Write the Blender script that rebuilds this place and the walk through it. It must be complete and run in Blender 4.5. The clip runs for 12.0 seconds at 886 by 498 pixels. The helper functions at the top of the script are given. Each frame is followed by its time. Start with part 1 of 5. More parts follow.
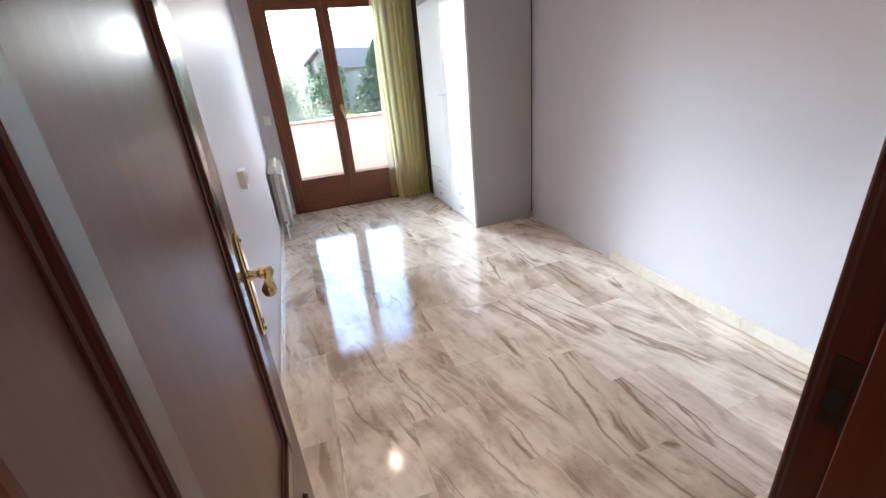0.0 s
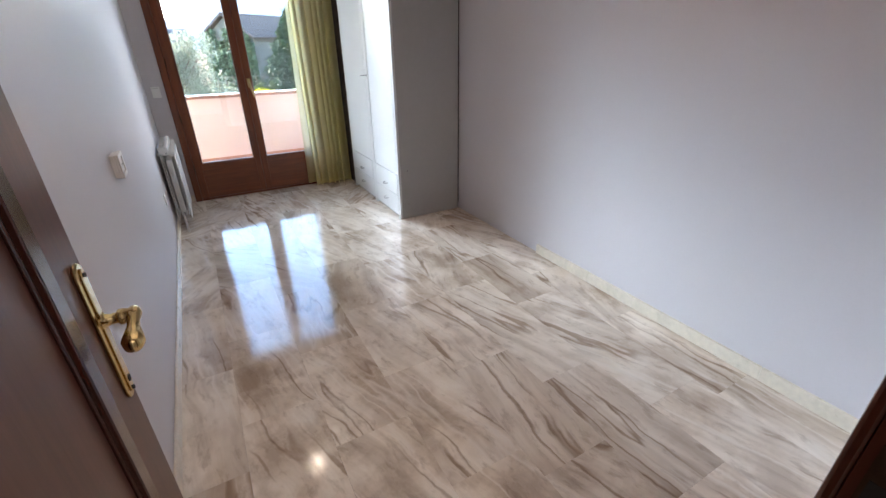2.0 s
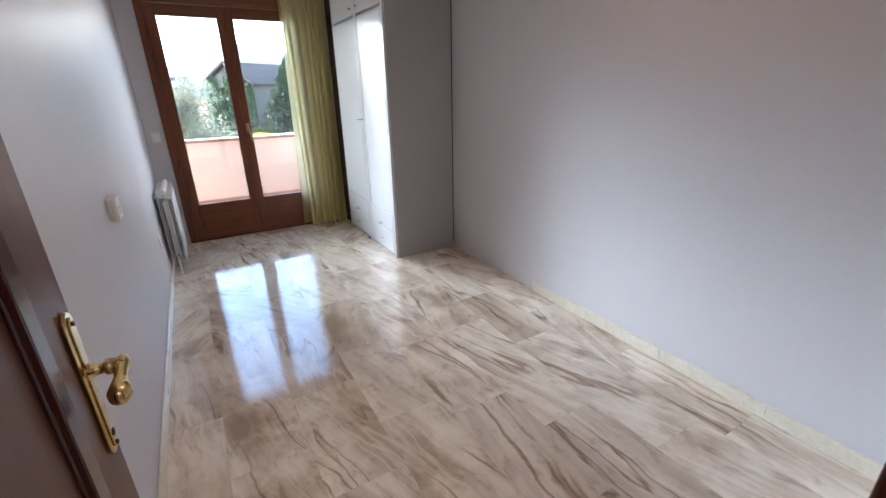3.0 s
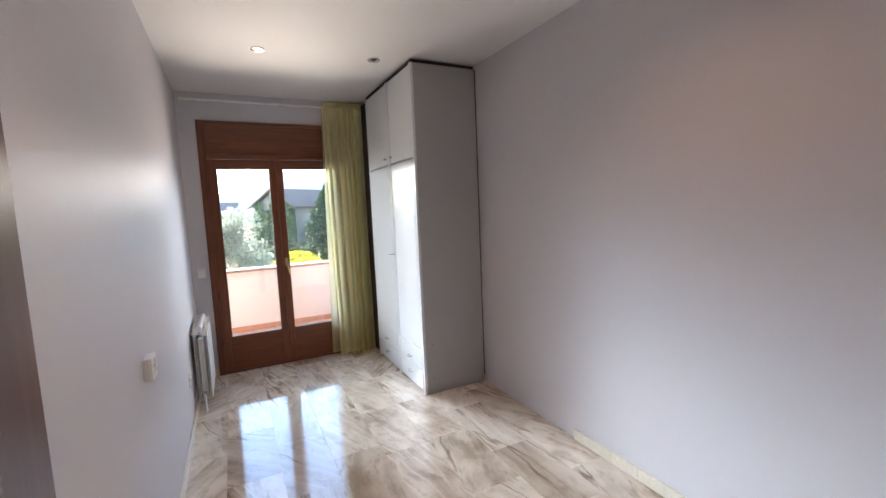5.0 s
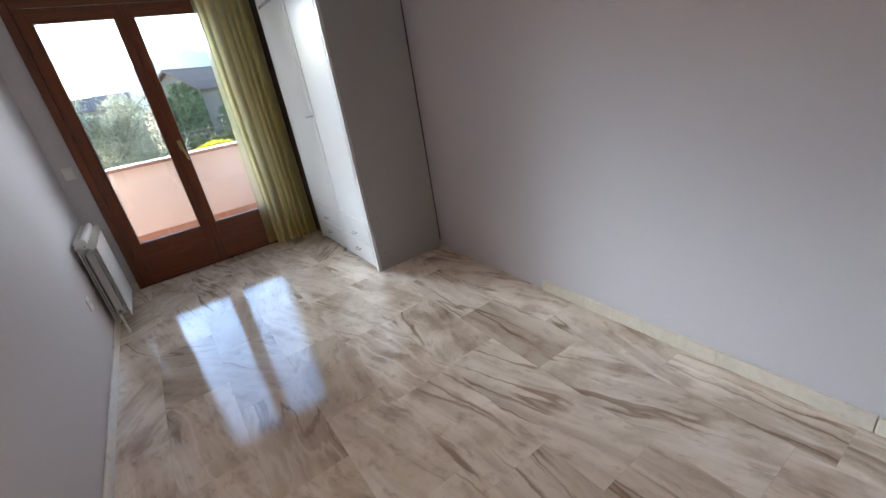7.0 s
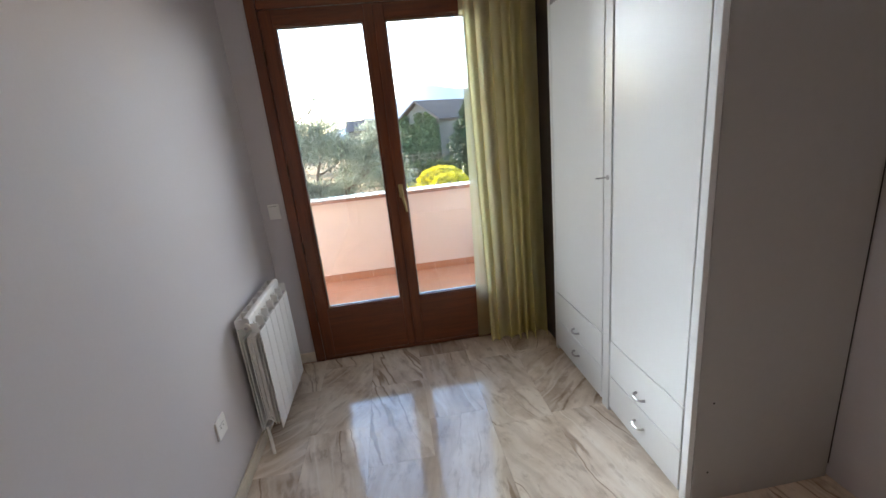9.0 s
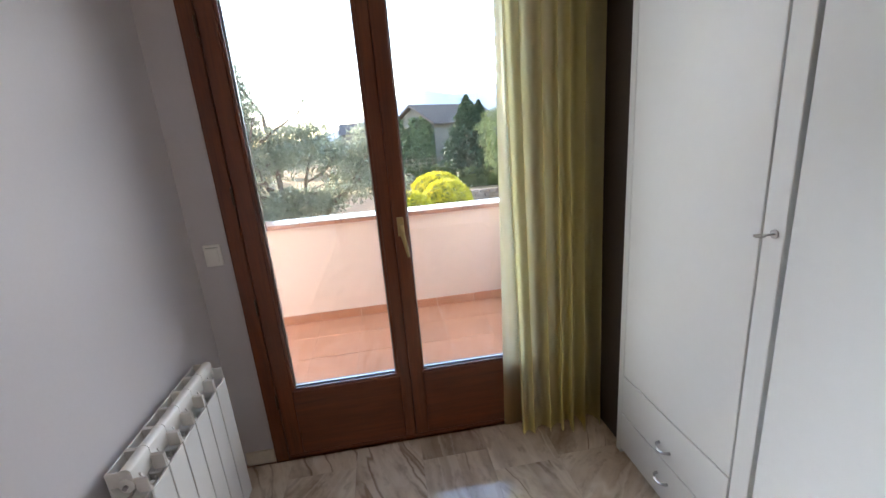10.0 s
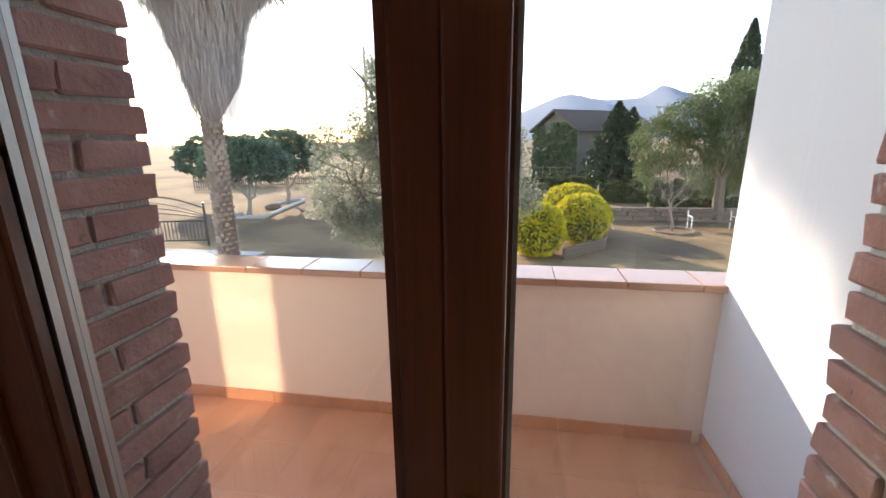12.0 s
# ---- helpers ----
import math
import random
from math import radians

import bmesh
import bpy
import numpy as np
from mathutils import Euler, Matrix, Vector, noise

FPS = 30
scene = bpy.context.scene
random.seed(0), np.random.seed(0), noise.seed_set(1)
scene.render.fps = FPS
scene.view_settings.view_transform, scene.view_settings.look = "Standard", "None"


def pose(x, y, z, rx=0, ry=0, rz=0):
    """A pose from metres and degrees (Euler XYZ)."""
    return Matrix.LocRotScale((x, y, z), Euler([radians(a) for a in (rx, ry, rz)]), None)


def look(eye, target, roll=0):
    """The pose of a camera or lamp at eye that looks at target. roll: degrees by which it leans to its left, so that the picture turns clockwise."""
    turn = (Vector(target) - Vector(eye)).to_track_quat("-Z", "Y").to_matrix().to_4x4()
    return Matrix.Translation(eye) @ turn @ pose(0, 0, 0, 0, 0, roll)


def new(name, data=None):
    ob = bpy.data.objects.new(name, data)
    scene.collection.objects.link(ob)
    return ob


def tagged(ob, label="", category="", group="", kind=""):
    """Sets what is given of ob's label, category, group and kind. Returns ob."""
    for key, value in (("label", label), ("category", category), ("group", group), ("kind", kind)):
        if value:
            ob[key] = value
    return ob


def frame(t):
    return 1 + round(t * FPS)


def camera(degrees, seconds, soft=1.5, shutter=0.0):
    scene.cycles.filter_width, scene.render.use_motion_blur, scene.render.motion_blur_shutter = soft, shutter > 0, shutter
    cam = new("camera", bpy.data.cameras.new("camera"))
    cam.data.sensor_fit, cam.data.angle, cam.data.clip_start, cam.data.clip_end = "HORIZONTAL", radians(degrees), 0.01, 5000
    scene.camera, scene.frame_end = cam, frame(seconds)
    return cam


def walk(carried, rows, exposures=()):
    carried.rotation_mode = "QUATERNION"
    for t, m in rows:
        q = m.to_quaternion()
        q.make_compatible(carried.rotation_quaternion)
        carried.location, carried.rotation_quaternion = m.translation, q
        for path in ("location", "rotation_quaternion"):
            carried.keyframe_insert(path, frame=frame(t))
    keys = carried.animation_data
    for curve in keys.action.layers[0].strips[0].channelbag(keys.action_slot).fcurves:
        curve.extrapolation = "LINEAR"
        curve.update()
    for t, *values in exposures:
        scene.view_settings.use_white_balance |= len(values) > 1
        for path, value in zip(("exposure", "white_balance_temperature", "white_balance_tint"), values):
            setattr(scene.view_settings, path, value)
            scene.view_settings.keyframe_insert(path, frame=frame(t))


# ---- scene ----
cam = camera(93.1, 12.0)
PATH = [
    (0, (0.542, 0.233, 1.363), (1.097, 1.985, 0.574), -5.2),
    (0.5, (0.565, 0.392, 1.361), (1.311, 2.023, 0.478), -3.6),
    (1, (0.597, 0.412, 1.363), (1.394, 2.011, 0.465), -3.2),
    (1.5, (0.602, 0.414, 1.365), (1.446, 1.99, 0.469), -2.1),
    (2, (0.585, 0.409, 1.365), (1.46, 1.98, 0.489), -0.8),
    (2.5, (0.572, 0.415, 1.361), (1.471, 1.997, 0.529), -0.8),
    (3, (0.585, 0.418, 1.369), (1.517, 2.039, 0.658), -1.2),
    (3.5, (0.591, 0.431, 1.434), (1.561, 2.105, 0.93), -1.9),
    (3.7, (0.610, 0.452, 1.466), (1.585, 2.154, 1.081), -2.6),
    (5.3, (0.609, 0.497, 1.551), (1.471, 2.290, 1.349), -3.0),
    (5.5, (0.631, 0.534, 1.477), (1.476, 2.321, 1.173), -3.3),
    (6, (0.749, 0.61, 1.428), (1.54, 2.369, 0.898), -5.7),
    (6.5, (0.801, 0.656, 1.381), (1.61, 2.33, 0.646), -9.7),
    (7, (0.839, 0.874, 1.374), (1.807, 2.424, 0.559), -9.4),
    (7.5, (0.893, 1.215, 1.368), (1.712, 2.897, 0.661), -7.2),
    (7.7, (0.958, 1.395, 1.372), (1.598, 3.160, 0.682), -7.0),
    (9.3, (1.025, 2.714, 1.421), (1.226, 4.631, 0.888), -5.9),
    (9.5, (1.013, 2.891, 1.429), (1.234, 4.81, 0.908), -5.7),
    (10, (1.028, 3.288, 1.43), (1.271, 5.198, 0.891), -4.7),
    (10.5, (1.193, 3.756, 1.449), (1.021, 5.668, 0.885), -5.2),
    (11, (1.148, 4.147, 1.432), (0.911, 6.044, 0.844), -4.1),
    (11.5, (1.173, 4.456, 1.437), (0.852, 6.357, 0.904), -1.6),
    (12, (1.114, 4.648, 1.478), (0.779, 6.555, 0.977), -0.8),
]
walk(cam, [(t, look(eye, target, roll)) for t, eye, target, roll in PATH],
     [(0.0, 4.5, 6400, 11), (0.5, 4.05, 6300, 10), (1.0, 4.0, 6300, 10), (3.5, 3.95, 6300, 11), (3.7, 3.95, 6300, 11), (5.3, 4.1, 6500, 12), (5.5, 4.05, 6400, 11), (6.0, 3.95, 6400, 11), (6.5, 3.72, 6400, 9), (7.0, 3.5, 6600, 11), (7.5, 3.4, 6800, 11), (9.5, 3.4, 6900, 11), (10.0, 3.45, 6900, 13), (10.5, 3.55, 6600, 13), (11.0, 3.35, 6400, 12), (11.5, 2.8, 7100, 15), (12.0, 2.28, 7700, 17)])

# ---- world, sun and lamps ----
SUN_AZ, SUN_EL = -40.5, 17.6          # degrees left of +y, above the horizon
world = bpy.data.worlds.new("sky")
scene.world = world
world.use_nodes = True
wn = world.node_tree
sky = wn.nodes.new("ShaderNodeTexSky")
sky.sky_type = "NISHITA"
sky.sun_disc = False
sky.sun_elevation = radians(SUN_EL)
sky.sun_rotation = radians(SUN_AZ)
sky.air_density, sky.dust_density, sky.ozone_density = 1.0, 0.15, 2.0
wn.links.new(sky.outputs["Color"], wn.nodes["Background"].inputs["Color"])
wn.nodes["Background"].inputs["Strength"].default_value = 0.15

sun_data = bpy.data.lights.new("sun", "SUN")
sun_data.energy, sun_data.angle, sun_data.color = 2.1, radians(0.6), (1.0, 0.93, 0.82)
sun = new("sun", sun_data)
sun_dir = Vector((math.sin(radians(SUN_AZ)) * math.cos(radians(SUN_EL)), math.cos(radians(SUN_AZ)) * math.cos(radians(SUN_EL)), math.sin(radians(SUN_EL))))
sun.matrix_basis = look(sun_dir * 50, (0, 0, 0))


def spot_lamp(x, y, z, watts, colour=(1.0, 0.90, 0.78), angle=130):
    data = bpy.data.lights.new("downlight_and_fill", "SPOT")
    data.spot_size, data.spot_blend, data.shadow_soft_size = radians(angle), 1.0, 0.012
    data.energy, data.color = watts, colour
    lamp = new("downlight_and_fill", data)
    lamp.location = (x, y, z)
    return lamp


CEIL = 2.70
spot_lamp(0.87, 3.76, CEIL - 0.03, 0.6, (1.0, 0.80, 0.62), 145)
# added fill, no lamp known here: brightens the near floor
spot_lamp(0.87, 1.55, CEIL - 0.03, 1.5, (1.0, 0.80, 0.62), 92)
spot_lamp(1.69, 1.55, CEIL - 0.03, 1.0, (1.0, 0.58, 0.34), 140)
# added fill in the unseen hall, lifts the open door
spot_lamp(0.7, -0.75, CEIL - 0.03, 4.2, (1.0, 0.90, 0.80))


# area lamps just inside the two panes of the balcony door stand in for daylight: the bright hazy
# sky beside the sun, low and slantwise, with a weaker warm uplight added for the ceiling
def window_fill(x0, x1, z0, z1, y, watts, aim, spread, colour):
    data = bpy.data.lights.new("window_fill", "AREA")
    data.shape, data.size, data.size_y = "RECTANGLE", x1 - x0, z1 - z0
    data.energy, data.color = watts, colour
    data.spread = radians(spread)
    lamp = new("window_fill", data)
    eye = Vector(((x0 + x1) / 2, y, (z0 + z1) / 2))
    lamp.matrix_basis = look(eye, eye + Vector(aim))


for x0, x1 in ((0.53, 0.98), (1.12, 1.46)):
    for k in range(3):
        z0, z1 = 0.42 + 0.53 * k, 0.95 + 0.53 * k
        window_fill(x0, x1, z0, z1, 4.91, (0.16, 0.13, 0.07)[k] * (x1 - x0), (0.49, -0.86, -0.40), 52, (0.84, 0.92, 1.0))
        window_fill(x0, x1, z0, z1, 4.905, (0.29, 0.24, 0.10)[k] * (x1 - x0), (0.37, -0.90, -0.20), 25, (0.74, 0.88, 1.0))
        # weak beam added to lift the left wall
        window_fill(x0, x1, z0, z1, 4.92, 0.058 * (x1 - x0), (-0.64, -0.77, -0.25), 56, (0.92, 0.96, 1.0))
        # side beam added to brighten the wardrobe front near the window
        if x0 > 1.0:
            window_fill(x0, x1, z0, z1, 4.90, 0.10 * (x1 - x0), (0.88, -0.46, -0.10), 62, (0.84, 0.92, 1.0))
    # warm uplight added to brighten the ceiling
    window_fill(x0, x1, 1.70, 2.00, 4.93, 0.40 * (x1 - x0), (0.0, -0.95, 0.36), 70, (1.0, 0.86, 0.72))

# narrow area lamps stand in for sunlight thrown back on to the balcony by the unseen panes of the next door along the
# facade
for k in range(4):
    glint = bpy.data.lights.new("glint_stand_in", "AREA")
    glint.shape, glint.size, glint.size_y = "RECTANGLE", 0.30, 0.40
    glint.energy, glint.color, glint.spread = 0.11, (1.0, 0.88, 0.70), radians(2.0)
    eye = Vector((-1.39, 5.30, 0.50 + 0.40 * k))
    new("glint_stand_in", glint).matrix_basis = look(eye, eye + Vector((0.587, 0.752, -0.30)))

# ---- materials ----


def nodes_of(name):
    m = bpy.data.materials.new(name)
    m.use_nodes = True
    nt = m.node_tree
    return m, nt, nt.nodes["Principled BSDF"]


def add(nt, kind, **values):
    n = nt.nodes.new(kind)
    for key, value in values.items():
        n.inputs[key].default_value = value
    return n


def place(nt, scale=(1, 1, 1), turn=(0, 0, 0)):
    """World position, scaled."""
    g = nt.nodes.new("ShaderNodeNewGeometry")
    mp = nt.nodes.new("ShaderNodeMapping")
    mp.inputs["Scale"].default_value = scale
    mp.inputs["Rotation"].default_value = turn
    nt.links.new(g.outputs["Position"], mp.inputs["Vector"])
    return mp.outputs["Vector"]


def noise_of(nt, vector, scale, detail=4.0, rough=0.55, distort=0.0):
    n = add(nt, "ShaderNodeTexNoise", Scale=scale, Detail=detail, Roughness=rough, Distortion=distort)
    nt.links.new(vector, n.inputs["Vector"])
    return n.outputs["Fac"]


def ramp(nt, fac, stops):
    r = nt.nodes.new("ShaderNodeValToRGB")
    e = r.color_ramp.elements
    while len(e) < len(stops):
        e.new(0.5)
    for el, (pos, col) in zip(e, stops):
        el.position, el.color = pos, (*col, 1)
    nt.links.new(fac, r.inputs["Fac"])
    return r.outputs["Color"]


def mix(nt, fac, a, b, blend="MIX"):
    n = nt.nodes.new("ShaderNodeMix")
    n.data_type, n.blend_type = "RGBA", blend
    for sock, v in ((n.inputs[0], fac), (n.inputs[6], a), (n.inputs[7], b)):
        if isinstance(v, (int, float)):
            sock.default_value = v
        elif isinstance(v, tuple):
            sock.default_value = (*v, 1)
        else:
            nt.links.new(v, sock)
    return n.outputs[2]


def bump(nt, bsdf, height, strength, distance=0.01):
    b = add(nt, "ShaderNodeBump", Strength=strength, Distance=distance)
    nt.links.new(height, b.inputs["Height"])
    nt.links.new(b.outputs["Normal"], bsdf.inputs["Normal"])


def island_random(nt, of_object):
    if of_object:
        return nt.nodes.new("ShaderNodeObjectInfo").outputs["Random"]
    return nt.nodes.new("ShaderNodeNewGeometry").outputs["Random Per Island"]


def shade(col, k):
    return tuple(min(1.0, c * k) for c in col)


def surface(name, col, rough=0.5, metal=0.0, vary=0.1, big=1.5, fine=60.0, relief=0.15, depth=0.002, pieces=None, piece_vary=0.2, coat=0.0, spec=0.5):
    """A worn plain surface: broad patches, fine grain, roughness variation and relief."""
    m, nt, b = nodes_of(name)
    p = place(nt)
    f1 = noise_of(nt, p, big, 5)
    f2 = noise_of(nt, p, fine, 3)
    c = ramp(nt, f1, [(0.15, shade(col, 1 - vary)), (0.85, shade(col, 1 + vary))])
    c = mix(nt, 0.25, c, ramp(nt, f2, [(0.3, shade(col, 1 - 1.6 * vary)), (0.7, shade(col, 1 + 1.2 * vary))]))
    if pieces:
        r = island_random(nt, pieces == "object")
        c = mix(nt, 1.0, c, ramp(nt, r, [(0.0, (1 - piece_vary,) * 3), (1.0, (1.0, 1.0, 1.0))]), "MULTIPLY")
    nt.links.new(c, b.inputs["Base Color"])
    rr = ramp(nt, f1, [(0.2, (rough * 0.85,) * 3), (0.8, (min(1, rough * 1.15),) * 3)])
    nt.links.new(rr, b.inputs["Roughness"])
    b.inputs["Metallic"].default_value = metal
    b.inputs["Coat Weight"].default_value = coat
    b.inputs["Coat Roughness"].default_value = 0.12
    b.inputs["Specular IOR Level"].default_value = spec
    if relief:
        bump(nt, b, f2, relief, depth)
    return m


def wood(name, dark, light, rough, axis="z", coat=0.0, grain=1.0):
    m, nt, b = nodes_of(name)
    s = {"z": (26, 26, 1.6), "x": (1.6, 26, 26), "y": (26, 1.6, 26)}[axis]
    p = place(nt, tuple(k * grain for k in s))
    g1 = noise_of(nt, p, 1.0, 6, 0.6, 0.6)
    g2 = noise_of(nt, place(nt, tuple(k * grain * 5 for k in s)), 1.0, 3)
    g3 = noise_of(nt, place(nt), 2.5, 3)
    c = ramp(nt, g1, [(0.3, dark), (0.62, light)])
    c = mix(nt, 0.3, c, ramp(nt, g2, [(0.35, dark), (0.6, light)]))
    c = mix(nt, 0.5, c, ramp(nt, g3, [(0.3, (0.75, 0.75, 0.75)), (0.7, (1, 1, 1))]), "MULTIPLY")
    nt.links.new(c, b.inputs["Base Color"])
    b.inputs["Roughness"].default_value = rough
    b.inputs["Coat Weight"].default_value = coat
    b.inputs["Coat Roughness"].default_value = 0.15
    bump(nt, b, g2, 0.08, 0.001)
    return m


def marble_material():
    m, nt, b = nodes_of("floor_marble")
    rnd = nt.nodes.new("ShaderNodeObjectInfo").outputs["Random"]
    geo = nt.nodes.new("ShaderNodeNewGeometry").outputs["Position"]
    # the veins of most slabs run along the room, a few lie across
    turn = ramp(nt, rnd, [(0.0, (0.0,) * 3), (0.1, (0.35,) * 3), (0.45, (0.52,) * 3), (0.55, (0.30,) * 3), (0.85, (0.62,) * 3), (1.0, (1.0,) * 3)])
    ang = nt.nodes.new("ShaderNodeMapRange")
    ang.inputs["To Min"].default_value, ang.inputs["To Max"].default_value = -1.1, 1.0
    nt.links.new(turn, ang.inputs["Value"])
    rot = nt.nodes.new("ShaderNodeVectorRotate")
    rot.rotation_type = "Z_AXIS"
    nt.links.new(geo, rot.inputs["Vector"])
    nt.links.new(ang.outputs["Result"], rot.inputs["Angle"])
    off = nt.nodes.new("ShaderNodeVectorMath")
    off.operation = "ADD"
    nt.links.new(rot.outputs["Vector"], off.inputs[0])
    sc = nt.nodes.new("ShaderNodeMath")
    sc.operation = "MULTIPLY"
    sc.inputs[1].default_value = 43.0
    nt.links.new(rnd, sc.inputs[0])
    nt.links.new(sc.outputs[0], off.inputs[1])
    # a gentle warp so that the veins wander
    wob = add(nt, "ShaderNodeTexNoise", Scale=3.6, Detail=4.0)
    nt.links.new(off.outputs["Vector"], wob.inputs["Vector"])
    warp = nt.nodes.new("ShaderNodeVectorMath")
    warp.operation = "MULTIPLY_ADD"
    warp.inputs[1].default_value = (0.09, 0.12, 0.0)
    nt.links.new(wob.outputs["Color"], warp.inputs[0])
    nt.links.new(off.outputs["Vector"], warp.inputs[2])

    def streak(scale, sx, sy, detail, rough=0.6):
        mp = nt.nodes.new("ShaderNodeMapping")
        mp.inputs["Scale"].default_value = (sx, sy, 1)
        nt.links.new(warp.outputs["Vector"], mp.inputs["Vector"])
        return noise_of(nt, mp.outputs["Vector"], scale, detail, rough)
    bands = streak(1.0, 3.0, 0.75, 3, 0.5)
    mid = streak(1.0, 7.0, 0.65, 3, 0.5)
    fine = streak(1.0, 26.0, 1.5, 6, 0.65)
    vein = streak(1.0, 5.0, 0.5, 3, 0.5)
    where = streak(1.0, 2.4, 1.6, 2)
    cloud = streak(1.0, 5.0, 4.0, 5, 0.6)
    blot = streak(1.0, 22.0, 8.0, 6, 0.65)
    # some slabs run in even streaks, some are cloudy and broken
    kind = ramp(nt, rnd, [(0.0, (0.35,) * 3), (0.22, (0.8,) * 3), (0.40, (0.25,) * 3), (0.62, (0.6,) * 3), (0.80, (0.25,) * 3), (0.92, (0.85,) * 3), (1.0, (0.4,) * 3)])
    base = [(0.33, (0.44, 0.355, 0.28)), (0.43, (0.64, 0.555, 0.47)), (0.50, (0.79, 0.72, 0.64)), (0.62, (0.89, 0.845, 0.78))]
    c = mix(nt, kind, ramp(nt, bands, base), ramp(nt, cloud, base))
    c = mix(nt, 0.45, c, ramp(nt, mid, [(0.36, (0.52, 0.455, 0.40)), (0.47, (0.93, 0.91, 0.89)), (0.52, (1, 1, 1))]), "MULTIPLY")
    c = mix(nt, 0.30, c, ramp(nt, fine, [(0.36, (0.6, 0.54, 0.48)), (0.54, (1, 1, 1))]), "MULTIPLY")
    line = ramp(nt, vein, [(0.480, (1, 1, 1)), (0.496, (0.50, 0.42, 0.35)), (0.503, (0.46, 0.38, 0.32)), (0.514, (1, 1, 1))])
    c = mix(nt, ramp(nt, where, [(0.42, (0, 0, 0)), (0.56, (0.9, 0.9, 0.9))]), c, mix(nt, 1.0, c, line, "MULTIPLY"))
    pale = ramp(nt, vein, [(0.555, (0, 0, 0)), (0.575, (0.6, 0.6, 0.6)), (0.60, (0, 0, 0))])
    c = mix(nt, pale, c, ramp(nt, rnd, [(0.0, (0.84, 0.80, 0.75)), (1.0, (0.86, 0.82, 0.77))]))
    c = mix(nt, 0.52, c, ramp(nt, blot, [(0.34, (0.55, 0.49, 0.44)), (0.46, (1, 1, 1))]), "MULTIPLY")
    tone = ramp(nt, rnd, [(0.0, (0.80, 0.77, 0.73)), (0.15, (1.0, 0.98, 0.95)), (0.3, (1.08, 1.06, 1.03)), (0.42, (0.86, 0.825, 0.785)), (0.55, (1.0, 0.975, 0.94)), (0.7, (1.1, 1.08, 1.05)), (0.85, (0.92, 0.89, 0.85)), (1.0, (1.02, 0.99, 0.955))])
    c = mix(nt, 1.0, c, tone, "MULTIPLY")
    nt.links.new(c, b.inputs["Base Color"])
    rr = ramp(nt, noise_of(nt, place(nt), 3.0, 4), [(0.3, (0.07,) * 3), (0.75, (0.14,) * 3)])
    nt.links.new(rr, b.inputs["Roughness"])
    b.inputs["IOR"].default_value = 1.58
    b.inputs["Specular IOR Level"].default_value = 0.5
    bump(nt, b, noise_of(nt, place(nt), 2.6, 1), 0.012, 0.004)
    return m


def brick_material():
    """Hand-made brick: blotched red clay, dark pits, mortar smeared over the edges."""
    m, nt, b = nodes_of("red_brick")
    p = place(nt)
    rnd = nt.nodes.new("ShaderNodeObjectInfo").outputs["Random"]
    patches, grain, pits, smear = noise_of(nt, p, 14, 5), noise_of(nt, p, 160, 3), noise_of(nt, p, 48, 4, 0.65), noise_of(nt, p, 24, 6, 0.7)
    c = ramp(nt, patches, [(0.25, (0.26, 0.11, 0.088)), (0.5, (0.39, 0.18, 0.145)), (0.75, (0.48, 0.26, 0.21))])
    c = mix(nt, 1.0, c, ramp(nt, rnd, [(0.0, (0.74, 0.70, 0.70)), (0.5, (1.0, 1.0, 1.0)), (1.0, (0.88, 0.80, 0.74))]), "MULTIPLY")
    c = mix(nt, 0.35, c, ramp(nt, grain, [(0.35, (0.45, 0.42, 0.40)), (0.6, (1, 1, 1))]), "MULTIPLY")
    c = mix(nt, ramp(nt, smear, [(0.60, (0, 0, 0)), (0.70, (0.75, 0.75, 0.75))]), c, ramp(nt, grain, [(0.3, (0.42, 0.37, 0.31)), (0.7, (0.62, 0.57, 0.50))]))
    c = mix(nt, 1.0, c, ramp(nt, pits, [(0.30, (0.25, 0.2, 0.18)), (0.36, (1, 1, 1))]), "MULTIPLY")
    nt.links.new(c, b.inputs["Base Color"])
    b.inputs["Roughness"].default_value = 0.9
    h = mix(nt, 0.5, pits, patches)
    bump(nt, b, h, 0.9, 0.012)
    return m


def leaf_material(name, dark, light, glow=0.35):
    """Leaf blades: diffuse with light coming through."""
    m, nt, b = nodes_of(name)
    r = island_random(nt, False)
    p = noise_of(nt, place(nt), 0.9, 3)
    c = ramp(nt, r, [(0.0, dark), (1.0, light)])
    c = mix(nt, 0.4, c, ramp(nt, p, [(0.35, dark), (0.65, light)]))
    nt.links.new(c, b.inputs["Base Color"])
    b.inputs["Roughness"].default_value = 0.5
    b.inputs["Specular IOR Level"].default_value = 0.3
    t = nt.nodes.new("ShaderNodeBsdfTranslucent")
    nt.links.new(c, t.inputs["Color"])
    s = nt.nodes.new("ShaderNodeMixShader")
    s.inputs[0].default_value = glow
    nt.links.new(b.outputs[0], s.inputs[1])
    nt.links.new(t.outputs[0], s.inputs[2])
    nt.links.new(s.outputs[0], nt.nodes["Material Output"].inputs["Surface"])
    return m


